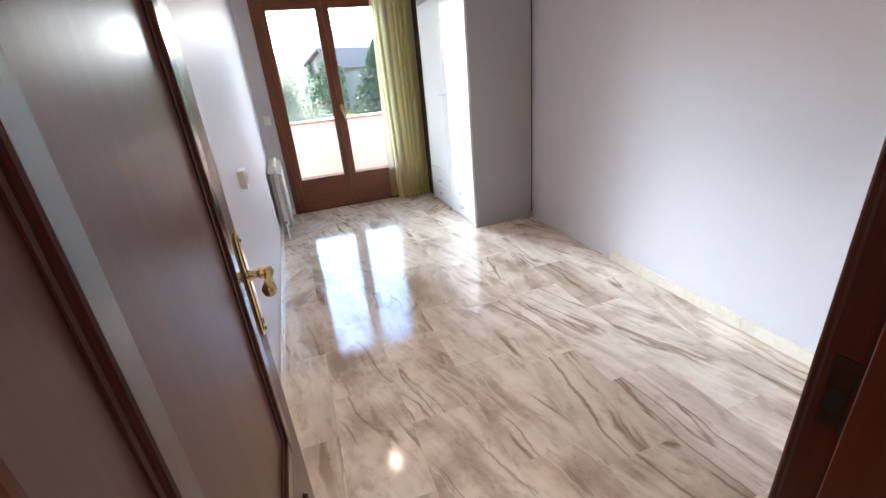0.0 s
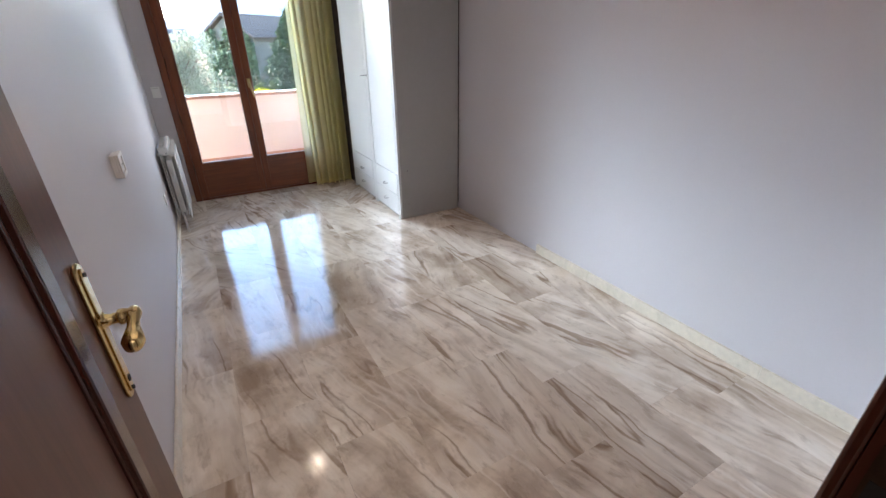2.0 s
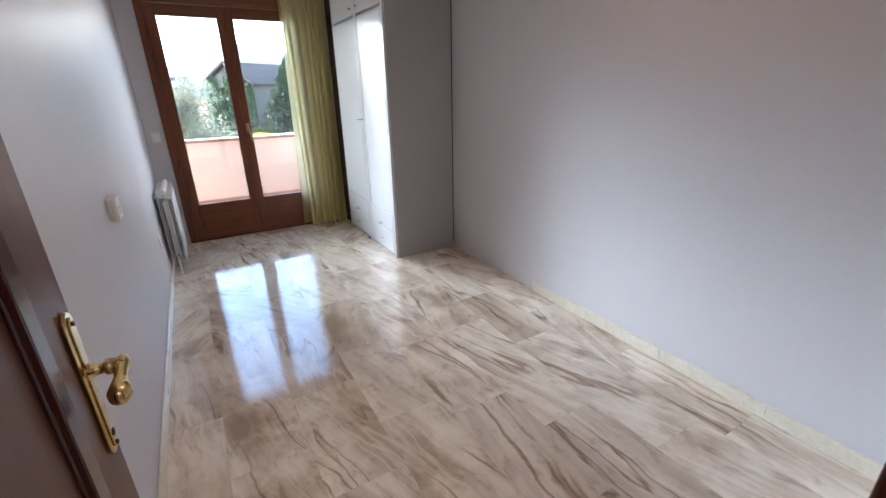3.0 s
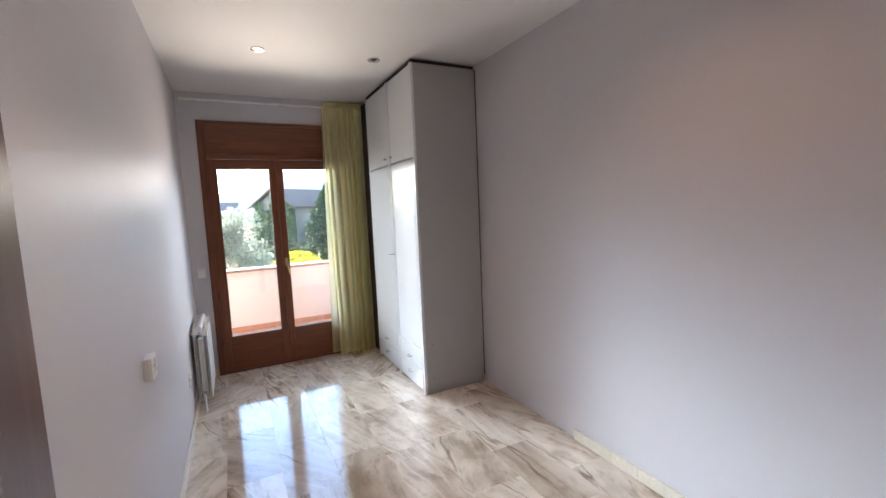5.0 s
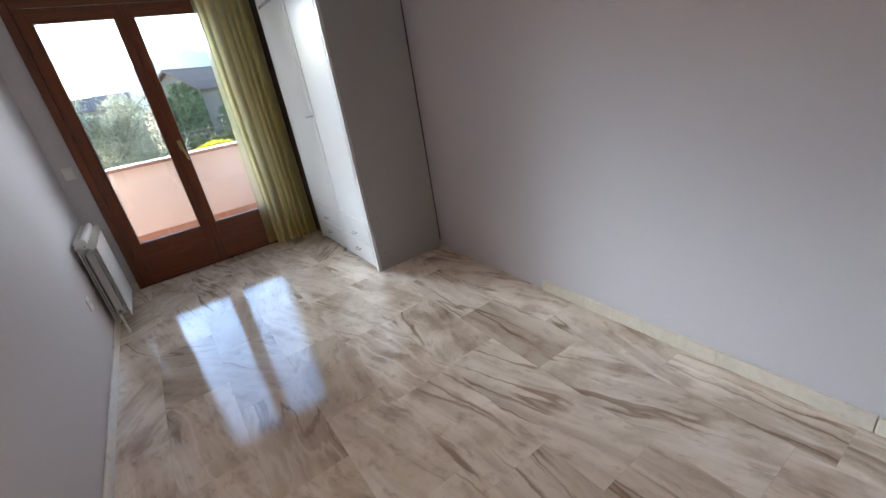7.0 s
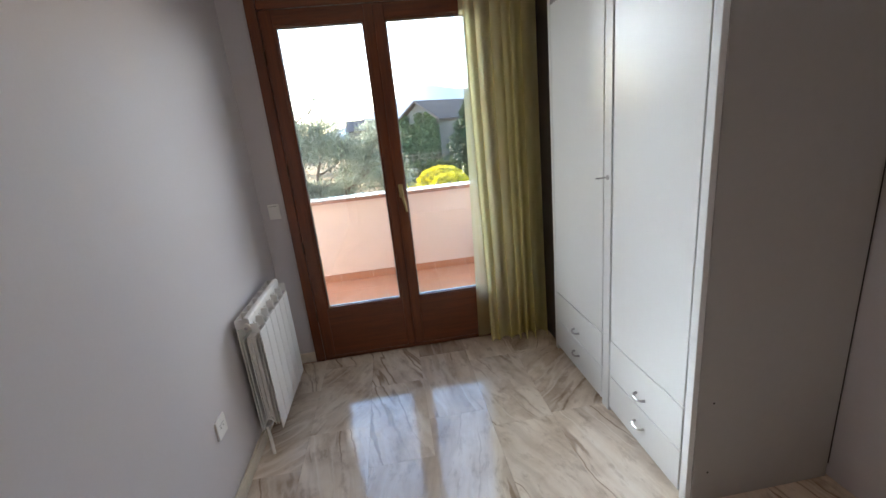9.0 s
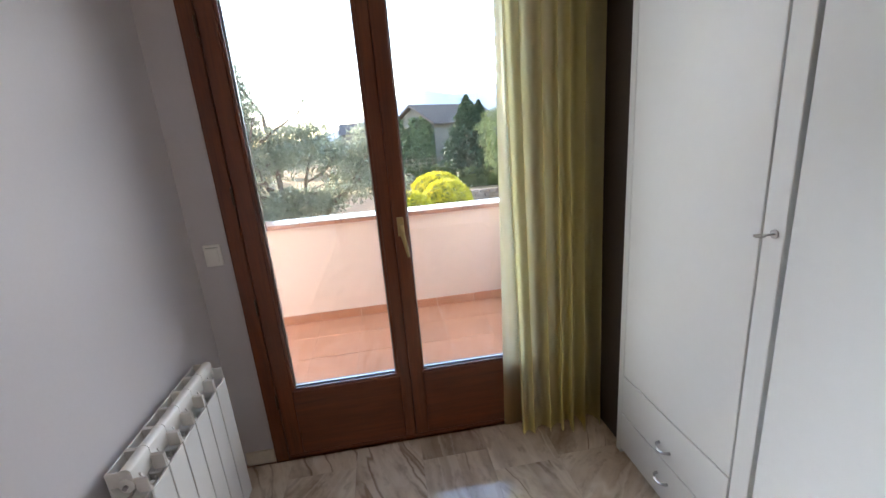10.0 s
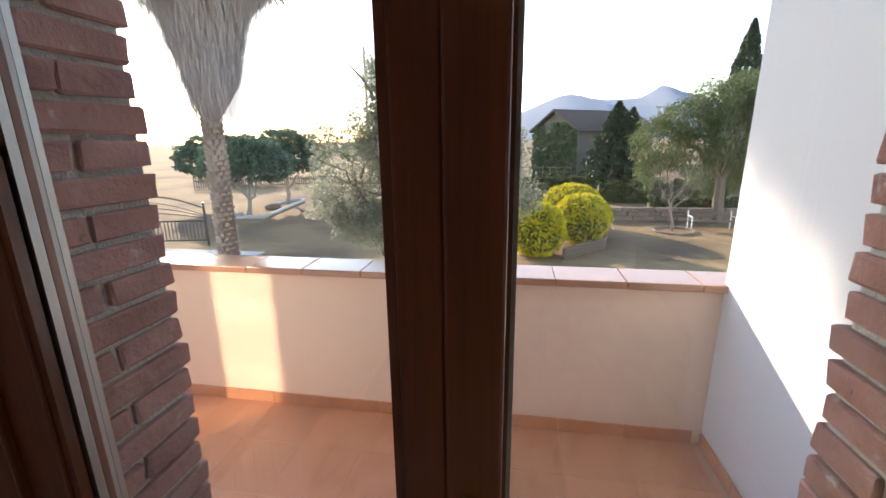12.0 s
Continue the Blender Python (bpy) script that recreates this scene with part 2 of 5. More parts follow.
def cloth_material():
    m, nt, b = nodes_of("curtain_cloth")
    w = noise_of(nt, place(nt, (400, 400, 60)), 1.0, 2)
    f = noise_of(nt, place(nt, (9, 9, 0.6)), 1.0, 4)
    c = ramp(nt, f, [(0.3, (0.93, 0.87, 0.52)), (0.7, (0.98, 0.94, 0.68))])
    nt.links.new(c, b.inputs["Base Color"])
    b.inputs["Roughness"].default_value = 0.8
    b.inputs["Sheen Weight"].default_value = 0.2
    bump(nt, b, w, 0.1, 0.001)
    t = nt.nodes.new("ShaderNodeBsdfTranslucent")
    nt.links.new(c, t.inputs["Color"])
    s = nt.nodes.new("ShaderNodeMixShader")
    s.inputs[0].default_value = 0.8
    nt.links.new(b.outputs[0], s.inputs[1])
    nt.links.new(t.outputs[0], s.inputs[2])
    nt.links.new(s.outputs[0], nt.nodes["Material Output"].inputs["Surface"])
    return m


def sheer_material():
    m, nt, b = nodes_of("sheer_voile")
    c = ramp(nt, noise_of(nt, place(nt, (30, 30, 3)), 1.0, 3), [(0.3, (0.92, 0.86, 0.48)), (0.7, (0.97, 0.93, 0.62))])
    nt.links.new(c, b.inputs["Base Color"])
    b.inputs["Roughness"].default_value = 0.9
    tr = nt.nodes.new("ShaderNodeBsdfTransparent")
    tl = nt.nodes.new("ShaderNodeBsdfTranslucent")
    nt.links.new(c, tl.inputs["Color"])
    s1, s2 = nt.nodes.new("ShaderNodeMixShader"), nt.nodes.new("ShaderNodeMixShader")
    s1.inputs[0].default_value, s2.inputs[0].default_value = 0.92, 0.28
    nt.links.new(b.outputs[0], s1.inputs[1])
    nt.links.new(tl.outputs[0], s1.inputs[2])
    nt.links.new(s1.outputs[0], s2.inputs[1])
    nt.links.new(tr.outputs[0], s2.inputs[2])
    nt.links.new(s2.outputs[0], nt.nodes["Material Output"].inputs["Surface"])
    return m


def glass_material():
    m, nt, b = nodes_of("window_glass")
    b.inputs["Base Color"].default_value = (1, 1, 1, 1)
    b.inputs["Roughness"].default_value = 0.0
    b.inputs["IOR"].default_value = 1.45
    b.inputs["Transmission Weight"].default_value = 1.0
    return m


def glow_material(name, colour, strength):
    m, nt, b = nodes_of(name)
    b.inputs["Emission Color"].default_value = (*colour, 1)
    b.inputs["Emission Strength"].default_value = strength
    return m


def ground_material():
    m, nt, b = nodes_of("dry_lawn")
    p = place(nt)
    f1 = noise_of(nt, p, 0.16, 5, 0.6)
    f2 = noise_of(nt, p, 1.7, 5, 0.65)
    f3 = noise_of(nt, p, 16.0, 3)
    c = ramp(nt, f1, [(0.36, (0.145, 0.094, 0.062)), (0.5, (0.29, 0.19, 0.10)), (0.66, (0.385, 0.26, 0.13))])
    c = mix(nt, 0.5, c, ramp(nt, f2, [(0.35, (0.6, 0.56, 0.5)), (0.6, (1, 1, 1))]), "MULTIPLY")
    c = mix(nt, 0.45, c, ramp(nt, f3, [(0.3, (0.55, 0.55, 0.5)), (0.65, (1, 1, 1))]), "MULTIPLY")
    nt.links.new(c, b.inputs["Base Color"])
    b.inputs["Roughness"].default_value = 0.95
    b.inputs["Specular IOR Level"].default_value = 0.2
    bump(nt, b, f3, 0.6, 0.05)
    return m


M_WALL = surface("wall_paint", (0.635, 0.614, 0.642), 0.5, vary=0.03, big=0.8, fine=120, relief=0.12, depth=0.001)
M_CEIL = surface("ceiling_paint", (0.84, 0.83, 0.82), 0.7, vary=0.02, fine=90, relief=0.08, depth=0.001)
M_MARBLE = marble_material()
M_GROUT = surface("floor_joint", (0.50, 0.43, 0.36), 0.6, vary=0.2)
M_BASE = surface("baseboard_marble", (0.74, 0.68, 0.58), 0.3, vary=0.16, big=9, fine=40, relief=0.03)
M_OAK = wood("varnished_frame_wood", (0.095, 0.023, 0.008), (0.20, 0.052, 0.014), 0.32, "z", 0.25)
M_OAK_X = wood("varnished_rail_wood", (0.095, 0.023, 0.008), (0.20, 0.050, 0.014), 0.32, "x", 0.25)
M_MAHOG = wood("dark_door_wood", (0.08, 0.024, 0.015), (0.125, 0.042, 0.028), 0.36, "z", 0.15)
M_MAHOG_D = wood("dark_moulding_wood", (0.03, 0.006, 0.004), (0.06, 0.014, 0.009), 0.2, "z", 0.5)
M_JAMB = wood("jamb_wood", (0.09, 0.018, 0.008), (0.15, 0.034, 0.014), 0.28, "z", 0.4)
M_BRASS = surface("polished_brass", (0.68, 0.51, 0.24), 0.16, 1.0, 0.15, 20, 200, 0.03)
M_BRASS_OLD = surface("dull_brass", (0.50, 0.37, 0.17), 0.34, 1.0, 0.2, 30, 200, 0.05)
M_STRIKE = surface("dark_bronze", (0.10, 0.06, 0.04), 0.4, 0.8, 0.2, 20, 200, 0.05)
M_STEEL = surface("grey_metal", (0.42, 0.42, 0.43), 0.3, 1.0, 0.15, 30, 200, 0.05)
M_ALU = surface("aluminium_spacer", (0.46, 0.45, 0.43), 0.4, 1.0, 0.06, 30, 900, 0.15)
M_GUIDE = surface("grey_guide", (0.42, 0.42, 0.41), 0.4, 0.4, 0.06, 8, 200, 0.05)
M_SEAL = surface("rubber_seal", (0.02, 0.02, 0.02), 0.6, vary=0.2)
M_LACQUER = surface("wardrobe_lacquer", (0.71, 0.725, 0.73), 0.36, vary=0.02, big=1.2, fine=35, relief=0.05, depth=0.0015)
# same lacquer darkened: shade of sides turned from the window, put into colour
M_LACQUER_SHADED = surface("wardrobe_lacquer_shaded", (0.43, 0.43, 0.425), 0.4, vary=0.04, big=1.0, fine=35, relief=0.05, depth=0.0015)
M_NICHE_DARK = surface("niche_dark_board", (0.045, 0.032, 0.028), 0.6, vary=0.2)
# near-black for small dark fittings and for shade painted into holes and gaps
M_GAP = surface("gap_shade_and_fittings", (0.03, 0.028, 0.026), 0.8, vary=0.2)
M_RAD = surface("radiator_enamel", (0.78, 0.78, 0.76), 0.3, vary=0.03, relief=0.03)
M_PLASTIC = surface("switch_plastic", (0.87, 0.87, 0.85), 0.35, vary=0.02, relief=0.02)
# greyed copy of the white plastic paints the shadow in plate gaps
M_PLASTIC_D = surface("switch_shadow_plastic", (0.40, 0.40, 0.40), 0.4, vary=0.05, relief=0.02)
M_CLOTH = cloth_material()
M_SHEER = sheer_material()
M_GLASS = glass_material()
M_BULB = glow_material("lit_bulb", (1.0, 0.55, 0.28), 0.7)
M_BULB_OFF = surface("unlit_bulb", (0.12, 0.12, 0.12), 0.2, 0.6, relief=0)
M_RING = surface("lamp_ring", (0.7, 0.7, 0.7), 0.25, 1.0, 0.05, relief=0)
M_BRICK = brick_material()
M_MORTAR = surface("brick_mortar", (0.43, 0.405, 0.355), 0.95, vary=0.3, big=20, fine=120, relief=0.9, depth=0.008)
M_PARAPET = surface("cream_stucco", (0.83, 0.655, 0.525), 0.85, vary=0.04, big=1.8, fine=140, relief=0.35, depth=0.002)
M_WHITE = surface("white_stucco", (0.64, 0.64, 0.645), 0.85, vary=0.03, big=1.4, fine=130, relief=0.35, depth=0.002)
M_TERRA = surface("terracotta_tile", (0.62, 0.28, 0.15), 0.42, vary=0.14, big=5, fine=70, relief=0.12, depth=0.002, pieces="object", piece_vary=0.16)
M_TERRA_CAP = surface("coping_tile", (0.46, 0.24, 0.15), 0.16, vary=0.12, big=7, fine=80, relief=0.06, depth=0.002, pieces="object", piece_vary=0.12)
M_TJOINT = surface("tile_joint", (0.58, 0.35, 0.23), 0.9, vary=0.2)
M_GROUND = ground_material()
M_PATH = surface("concrete", (0.46, 0.44, 0.41), 0.9, vary=0.12, big=2, fine=30, relief=0.3)
M_STONE = surface("garden_stone", (0.24, 0.17, 0.13), 0.9, vary=0.3, big=3, fine=25, relief=0.6, depth=0.01, pieces="object", piece_vary=0.35)
M_BARK = surface("tree_bark", (0.16, 0.12, 0.09), 0.95, vary=0.3, big=5, fine=30, relief=0.9, depth=0.02)
M_BARK_PALE = surface("pale_bark", (0.32, 0.27, 0.23), 0.95, vary=0.25, big=5, fine=30, relief=0.7, depth=0.02)
M_PALM = surface("palm_leaf_base", (0.40, 0.33, 0.28), 0.95, vary=0.3, big=8, fine=60, relief=0.6, depth=0.01, pieces="island", piece_vary=0.5)
M_PALM_CORE = surface("palm_trunk", (0.13, 0.085, 0.065), 0.95, vary=0.3, big=8, fine=60)
M_THATCH = leaf_material("dry_palm_fronds", (0.22, 0.19, 0.18), (0.52, 0.47, 0.45), 0.25)
M_FROND = leaf_material("green_palm_fronds", (0.05, 0.08, 0.025), (0.11, 0.15, 0.05), 0.3)
M_OLIVE = leaf_material("olive_leaves", (0.12, 0.14, 0.095), (0.42, 0.44, 0.34), 0.48)
M_ORANGE = leaf_material("dark_green_leaves", (0.045, 0.10, 0.07), (0.13, 0.21, 0.14), 0.3)
M_PEPPER = leaf_material("light_green_leaves", (0.06, 0.09, 0.035), (0.19, 0.23, 0.10), 0.4)
M_CYPRESS = leaf_material("conifer_needles", (0.018, 0.04, 0.022), (0.055, 0.09, 0.045), 0.15)
M_BUSH = leaf_material("yellow_green_leaves", (0.34, 0.31, 0.02), (0.78, 0.64, 0.05), 0.35)
# dark core colour paints the shade inside shrub and hedge foliage
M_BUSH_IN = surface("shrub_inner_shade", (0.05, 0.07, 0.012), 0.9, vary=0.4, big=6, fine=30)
M_HEDGE = leaf_material("hedge_leaves", (0.03, 0.05, 0.02), (0.10, 0.13, 0.05), 0.25)
M_IVY = leaf_material("ivy_leaves", (0.05, 0.09, 0.04), (0.20, 0.26, 0.15), 0.3)
M_TWIG = surface("bare_twigs", (0.24, 0.195, 0.165), 0.95, vary=0.2)
M_PLANK = surface("weathered_planks", (0.235, 0.215, 0.18), 0.95, vary=0.25, big=0.8, fine=8, relief=0.5, depth=0.02, pieces="object", piece_vary=0.35)
M_ROOF = surface("old_roof_tiles", (0.15, 0.125, 0.115), 0.95, spec=0.05, vary=0.25, big=1.5, fine=8, relief=0.6, depth=0.03, pieces="object", piece_vary=0.3)
M_IRON = surface("painted_iron", (0.06, 0.05, 0.05), 0.5, 0.3, vary=0.2)
M_FENCE = surface("fence_wood", (0.12, 0.085, 0.06), 0.9, vary=0.25, big=3, fine=30)
M_WHITEMETAL = surface("white_painted_metal", (0.72, 0.72, 0.70), 0.4, vary=0.05)
# blue-grey base colour carries the haze of distance
M_HILL = surface("haze_tinted_hills", (0.29, 0.32, 0.36), 1.0, vary=0.08, big=0.004, fine=0.02, relief=0, spec=0.0)

# ---- mesh helpers ----


def box(bm, x0, x1, y0, y1, z0, z1, bevel=0.0, seg=1):
    r = bmesh.ops.create_cube(bm, size=1.0)
    vs = r["verts"]
    for v in vs:
        v.co = Vector(((x0 + x1) / 2 + v.co.x * (x1 - x0), (y0 + y1) / 2 + v.co.y * (y1 - y0), (z0 + z1) / 2 + v.co.z * (z1 - z0)))
    if bevel:
        es = list({e for v in vs for e in v.link_edges})
        bmesh.ops.bevel(bm, geom=es, offset=bevel, segments=seg, affect="EDGES", profile=0.5)
    return bm


def slab(x0, x1, y0, y1, z0, z1, bevel=0.0, seg=1):
    return box(bmesh.new(), x0, x1, y0, y1, z0, z1, bevel, seg)


def tube(bm, points, radii, seg=8, cap=True):
    """A round tapered tube through the points."""
    rings = []
    pts = [Vector(p) for p in points]
    for i, p in enumerate(pts):
        d = (pts[min(i + 1, len(pts) - 1)] - pts[max(i - 1, 0)]).normalized()
        a = d.orthogonal().normalized() if i == 0 else (rings[-1][1] - d * rings[-1][1].dot(d)).normalized()
        c = d.cross(a)
        r = radii[i] if isinstance(radii, (list, tuple)) else radii
        ring = [bm.verts.new(p + (a * math.cos(t) + c * math.sin(t)) * r) for t in (2 * math.pi * k / seg for k in range(seg))]
        rings.append((ring, a))
    for (r0, _), (r1, _) in zip(rings, rings[1:]):
        for k in range(seg):
            bm.faces.new((r0[k], r0[(k + 1) % seg], r1[(k + 1) % seg], r1[k]))
    if cap:
        bm.faces.new(list(reversed(rings[0][0])))
        bm.faces.new(rings[-1][0])
    return bm


def outline(bm, pts, axis, a, b, bevel=0.0):
    """A flat outline of (u, v) pushed from a to b along the axis x, y or z."""
    def at(u, v, w):
        return {"x": (w, u, v), "y": (u, w, v), "z": (u, v, w)}[axis]
    lo = [bm.verts.new(at(u, v, a)) for u, v in pts]
    hi = [bm.verts.new(at(u, v, b)) for u, v in pts]
    n = len(pts)
    faces = [bm.faces.new(lo), bm.faces.new(list(reversed(hi)))]
    for k in range(n):
        faces.append(bm.faces.new((lo[(k + 1) % n], lo[k], hi[k], hi[(k + 1) % n])))
    bmesh.ops.recalc_face_normals(bm, faces=faces)
    if bevel:
        bmesh.ops.bevel(bm, geom=list({e for f in faces[:2] for e in f.edges}), offset=bevel, segments=1, affect="EDGES")
    return bm


def mesh_of(name, bm, smooth=False):
    me = bpy.data.meshes.new(name)
    bm.to_mesh(me)
    bm.free()
    if smooth:
        me.shade_smooth()
        me.set_sharp_from_angle(angle=radians(40))
    return me


def thing(name, loc, label, category, group="", kind=""):
    ob = new(name)
    ob.location = loc
    ob.empty_display_size = 0.1
    return tagged(ob, label, category, group, kind)


def part(name, bm, material, parent, label="", smooth=False):
    """One mesh, written in the world's metres, under a thing or a part."""
    ob = new(name, mesh_of(name, bm, smooth))
    ob.data.materials.append(material)
    if parent is not None:
        ob.parent = parent
        ob.matrix_parent_inverse = Matrix.Translation(-Vector(parent.location)) if parent.type == "EMPTY" else Matrix.Identity(4)
    return tagged(ob, label)


def solid(name, bm, material, label, category, kind="structure", smooth=False, group=""):
    return tagged(part(name, bm, material, None, "", smooth), label, category, group, kind)


def raw(name, verts, faces, material, parent=None, label="", smooth=False):
    me = bpy.data.meshes.new(name)
    me.from_pydata(verts, [], faces)
    me.update()
    if smooth:
        me.shade_smooth()
    me.materials.append(material)
    ob = new(name, me)
    if parent is not None:
        ob.parent = parent
        ob.matrix_parent_inverse = Matrix.Translation(-Vector(parent.location)) if parent.type == "EMPTY" else Matrix.Identity(4)
    return tagged(ob, label)


def piece(name, mesh, parent, loc, rz=0.0, scale=(1, 1, 1)):
    ob = new(name, mesh)
    ob.parent = parent
    if parent.type == "EMPTY":
        ob.matrix_parent_inverse = Matrix.Translation(-Vector(parent.location))
    ob.location, ob.scale = loc, scale
    ob.rotation_euler = (0, 0, rz)
    return ob


# ---- the room ----
XL, XR, YW, YD = 0.238, 2.512, 5.046, 0.45     # side walls, window wall, door wall
FX0, FX1, FZ1 = 0.385, 1.71, 2.446              # window frame
YO = 5.335                                      # outer face of the house

floor = solid("floor", slab(-0.9, 2.75, -1.9, 5.115, -0.2, -0.004), M_GROUT, "polished beige marble slab floor with brown veins", "floor")
bm = bmesh.new()
box(bm, XL - 0.15, XL, YD, YW, 0, CEIL)
wall_left = solid("wall_left", bm, M_WALL, "plain pale lilac-grey painted wall with a radiator", "wall")
wall_right = solid("wall_right", slab(XR, XR + 0.15, YD, YW, 0, CEIL), M_WALL, "plain pale lilac-grey painted wall beside a wardrobe", "wall")
bm = bmesh.new()
box(bm, -3.4, FX0, YW, 5.12, 0, CEIL)
box(bm, FX1, XR + 0.15, YW, 5.12, 0, CEIL)
box(bm, FX0, FX1, YW, 5.12, FZ1, CEIL)
wall_window = solid("wall_window", bm, M_WALL, "pale grey painted wall round a glazed balcony door", "wall")
DX0, DX1, DZ = 0.33, 1.03, 2.05
bm = bmesh.new()
box(bm, XL - 0.15, DX0 - 0.03, 0.33, YD, 0, CEIL)
box(bm, DX1 + 0.03, XR + 0.15, 0.33, YD, 0, CEIL)
box(bm, DX0 - 0.03, DX1 + 0.03, 0.33, YD, DZ + 0.03, CEIL)
wall_door = solid("wall_door", bm, M_WALL, "pale grey painted wall with an open doorway", "wall")
ceiling = solid("ceiling", slab(-0.9, 2.75, -1.9, YO, CEIL, CEIL + 0.2), M_CEIL, "plain white painted ceiling with recessed lamps", "ceiling")
# hall behind the doorway
bm = bmesh.new()
box(bm, -0.7, -0.55, -1.6, 0.33, 0, CEIL)
solid("wall_hall_left", bm, M_WALL, "plain painted hall wall", "wall")
solid("wall_hall_right", slab(1.9, 2.05, -1.6, 0.33, 0, CEIL), M_WALL, "plain painted hall wall", "wall")
solid("wall_hall_back", slab(-0.7, 2.05, -1.75, -1.6, 0, CEIL), M_WALL, "plain painted hall wall", "wall")
solid("wall_hall_front", slab(-0.7, XL - 0.15, 0.33, YD, 0, CEIL), M_WALL, "plain painted hall wall", "wall")


def baseboard(x0, x1, y0, y1):
    return solid("baseboard", slab(x0, x1, y0, y1, -0.002, 0.068, 0.004, 2), M_BASE, "low cream marble skirting strip along the wall", "baseboard")


yy = 0.475
for k in range(4):
    y2 = min(yy + 0.5, 2.462)
    baseboard(XR - 0.017, XR - 0.001, yy, y2 - 0.0015)
    yy = y2
for k in range(7):
    baseboard(XL + 0.001, XL + 0.013, 0.6 + 0.62 * k, min(0.6 + 0.62 * (k + 1) - 0.0015, YW - 0.02))
baseboard(XL + 0.014, FX0 - 0.003, YW - 0.014, YW - 0.001)


# ---- inner door ----
def inner_door():
    x0, x1, y0, y1, z0, z1 = 0.352, 0.392, 0.425, 1.125, 0.012, 2.04
    d = thing("door", (0.372, y0, z0), "dark reddish wooden panel door standing open against the wall", "door", kind="structure")
    body = part("door_leaf", slab(x0, x1, y0, y1, z0, z1, 0.003, 2), M_MAHOG, d)
    for (a, b, c, e) in ((y0 + 0.085, y1 - 0.135, 0.66, 1.90), (y0 + 0.085, y1 - 0.135, 0.15, 0.50)):
        for side in (1, -1):
            xs = x1 if side > 0 else x0
            for i, (ya, yb, za, zb) in enumerate(((a, a + 0.045, c, e), (b - 0.045, b, c, e), (a, b, c, c + 0.045), (a, b, e - 0.045, e))):
                bm = bmesh.new()
                for w, hgt in ((0.0, 0.005), (0.010, 0.012), (0.026, 0.008)):
                    lo, hi = sorted((xs - side * 0.001, xs + side * hgt))
                    if i == 0:
                        box(bm, lo, hi, ya + w * 0.5, yb - w * 0.5, za, zb, 0.002)
                    elif i == 1:
                        box(bm, lo, hi, ya + w * 0.5, yb - w * 0.5, za, zb, 0.002)
                    else:
                        box(bm, lo, hi, ya + 0.046, yb - 0.046, za + w * 0.5, zb - w * 0.5, 0.002)
                part("moulding", bm, M_MAHOG_D, body)
    # brass plate with a teardrop lever, on both faces
    for side in (1, -1):
        xs = x1 if side > 0 else x0
        yc, za, zb = 1.088, 0.872, 1.106
        pts = [(yc + 0.019 * math.cos(t), zb - 0.02 + 0.02 * math.sin(t)) for t in np.linspace(0, math.pi, 9)]
        pts += [(yc + 0.019 * math.cos(t), za + 0.02 + 0.02 * math.sin(t)) for t in np.linspace(math.pi, 2 * math.pi, 9)]
        a, b = sorted((xs, xs + side * 0.006))
        plate = part("door_plate", outline(bmesh.new(), pts, "x", a, b, 0.002), M_BRASS, body, "long polished brass plate", True)
        pts2 = [(yc + (y - yc) * 0.55, 0.99 + (z - 0.99) * 0.93) for y, z in pts]
        a, b = sorted((xs + side * 0.006, xs + side * 0.0085))
        part("plate_rib", outline(bmesh.new(), pts2, "x", a, b, 0.001), M_BRASS, body, "", True)
        part("keyhole", tube(bmesh.new(), [(xs + side * 0.006, yc, 0.905), (xs + side * 0.0095, yc, 0.905)], 0.006, 10), M_GAP, body)
        for zz in (zb - 0.018, za + 0.014):
            part("screw", tube(bmesh.new(), [(xs + side * 0.006, yc, zz), (xs + side * 0.0105, yc, zz)], 0.0035, 8), M_GAP, body)
        s = side
        z = 1.012
        neck = [(xs + s * q, yc, z) for q in (0.004, 0.008, 0.011, 0.016, 0.024, 0.027, 0.032, 0.040, 0.046, 0.051)]
        part("lever_neck", tube(bmesh.new(), neck, [0.014, 0.014, 0.010, 0.008, 0.008, 0.012, 0.012, 0.010, 0.012, 0.010], 14), M_BRASS, body, "turned brass neck", True)
        xe = xs + s * 0.044
        grip = [(xe, yc + 0.012, z), (xe, yc, z), (xe, yc - 0.015, z - 0.003), (xe, yc - 0.028, z - 0.007), (xe, yc - 0.042, z - 0.011), (xe, yc - 0.056, z - 0.014), (xe, yc - 0.066, z - 0.016), (xe, yc - 0.071, z - 0.017)]
        part("lever_grip", tube(bmesh.new(), grip, [0.008, 0.011, 0.008, 0.0085, 0.012, 0.0145, 0.011, 0.003], 14), M_BRASS, body, "teardrop brass lever", True)
    part("latch_plate", slab(x0 + 0.008, x1 - 0.008, y1, y1 + 0.002, 0.93, 1.08), M_BRASS_OLD, body)
    for zz in (0.25, 1.05, 1.82):
        part("hinge", tube(bmesh.new(), [(x0 - 0.006, y0 - 0.004, zz - 0.045), (x0 - 0.006, y0 - 0.004, zz + 0.045)], 0.007, 10), M_BRASS_OLD, body)
    return d


inner_door()

# door lining and casing
lining = thing("door_frame", (0.68, 0.39, 0), "dark varnished wooden door frame with strike plate", "door frame", kind="structure")
part("jamb", slab(DX0 - 0.03, DX0, 0.33, YD, 0, DZ), M_JAMB, lining)
rj = part("jamb", slab(DX1, DX1 + 0.03, 0.33, YD, 0, DZ), M_JAMB, lining)
part("head", slab(DX0 - 0.03, DX1 + 0.03, 0.33, YD, DZ, DZ + 0.03), M_JAMB, lining)
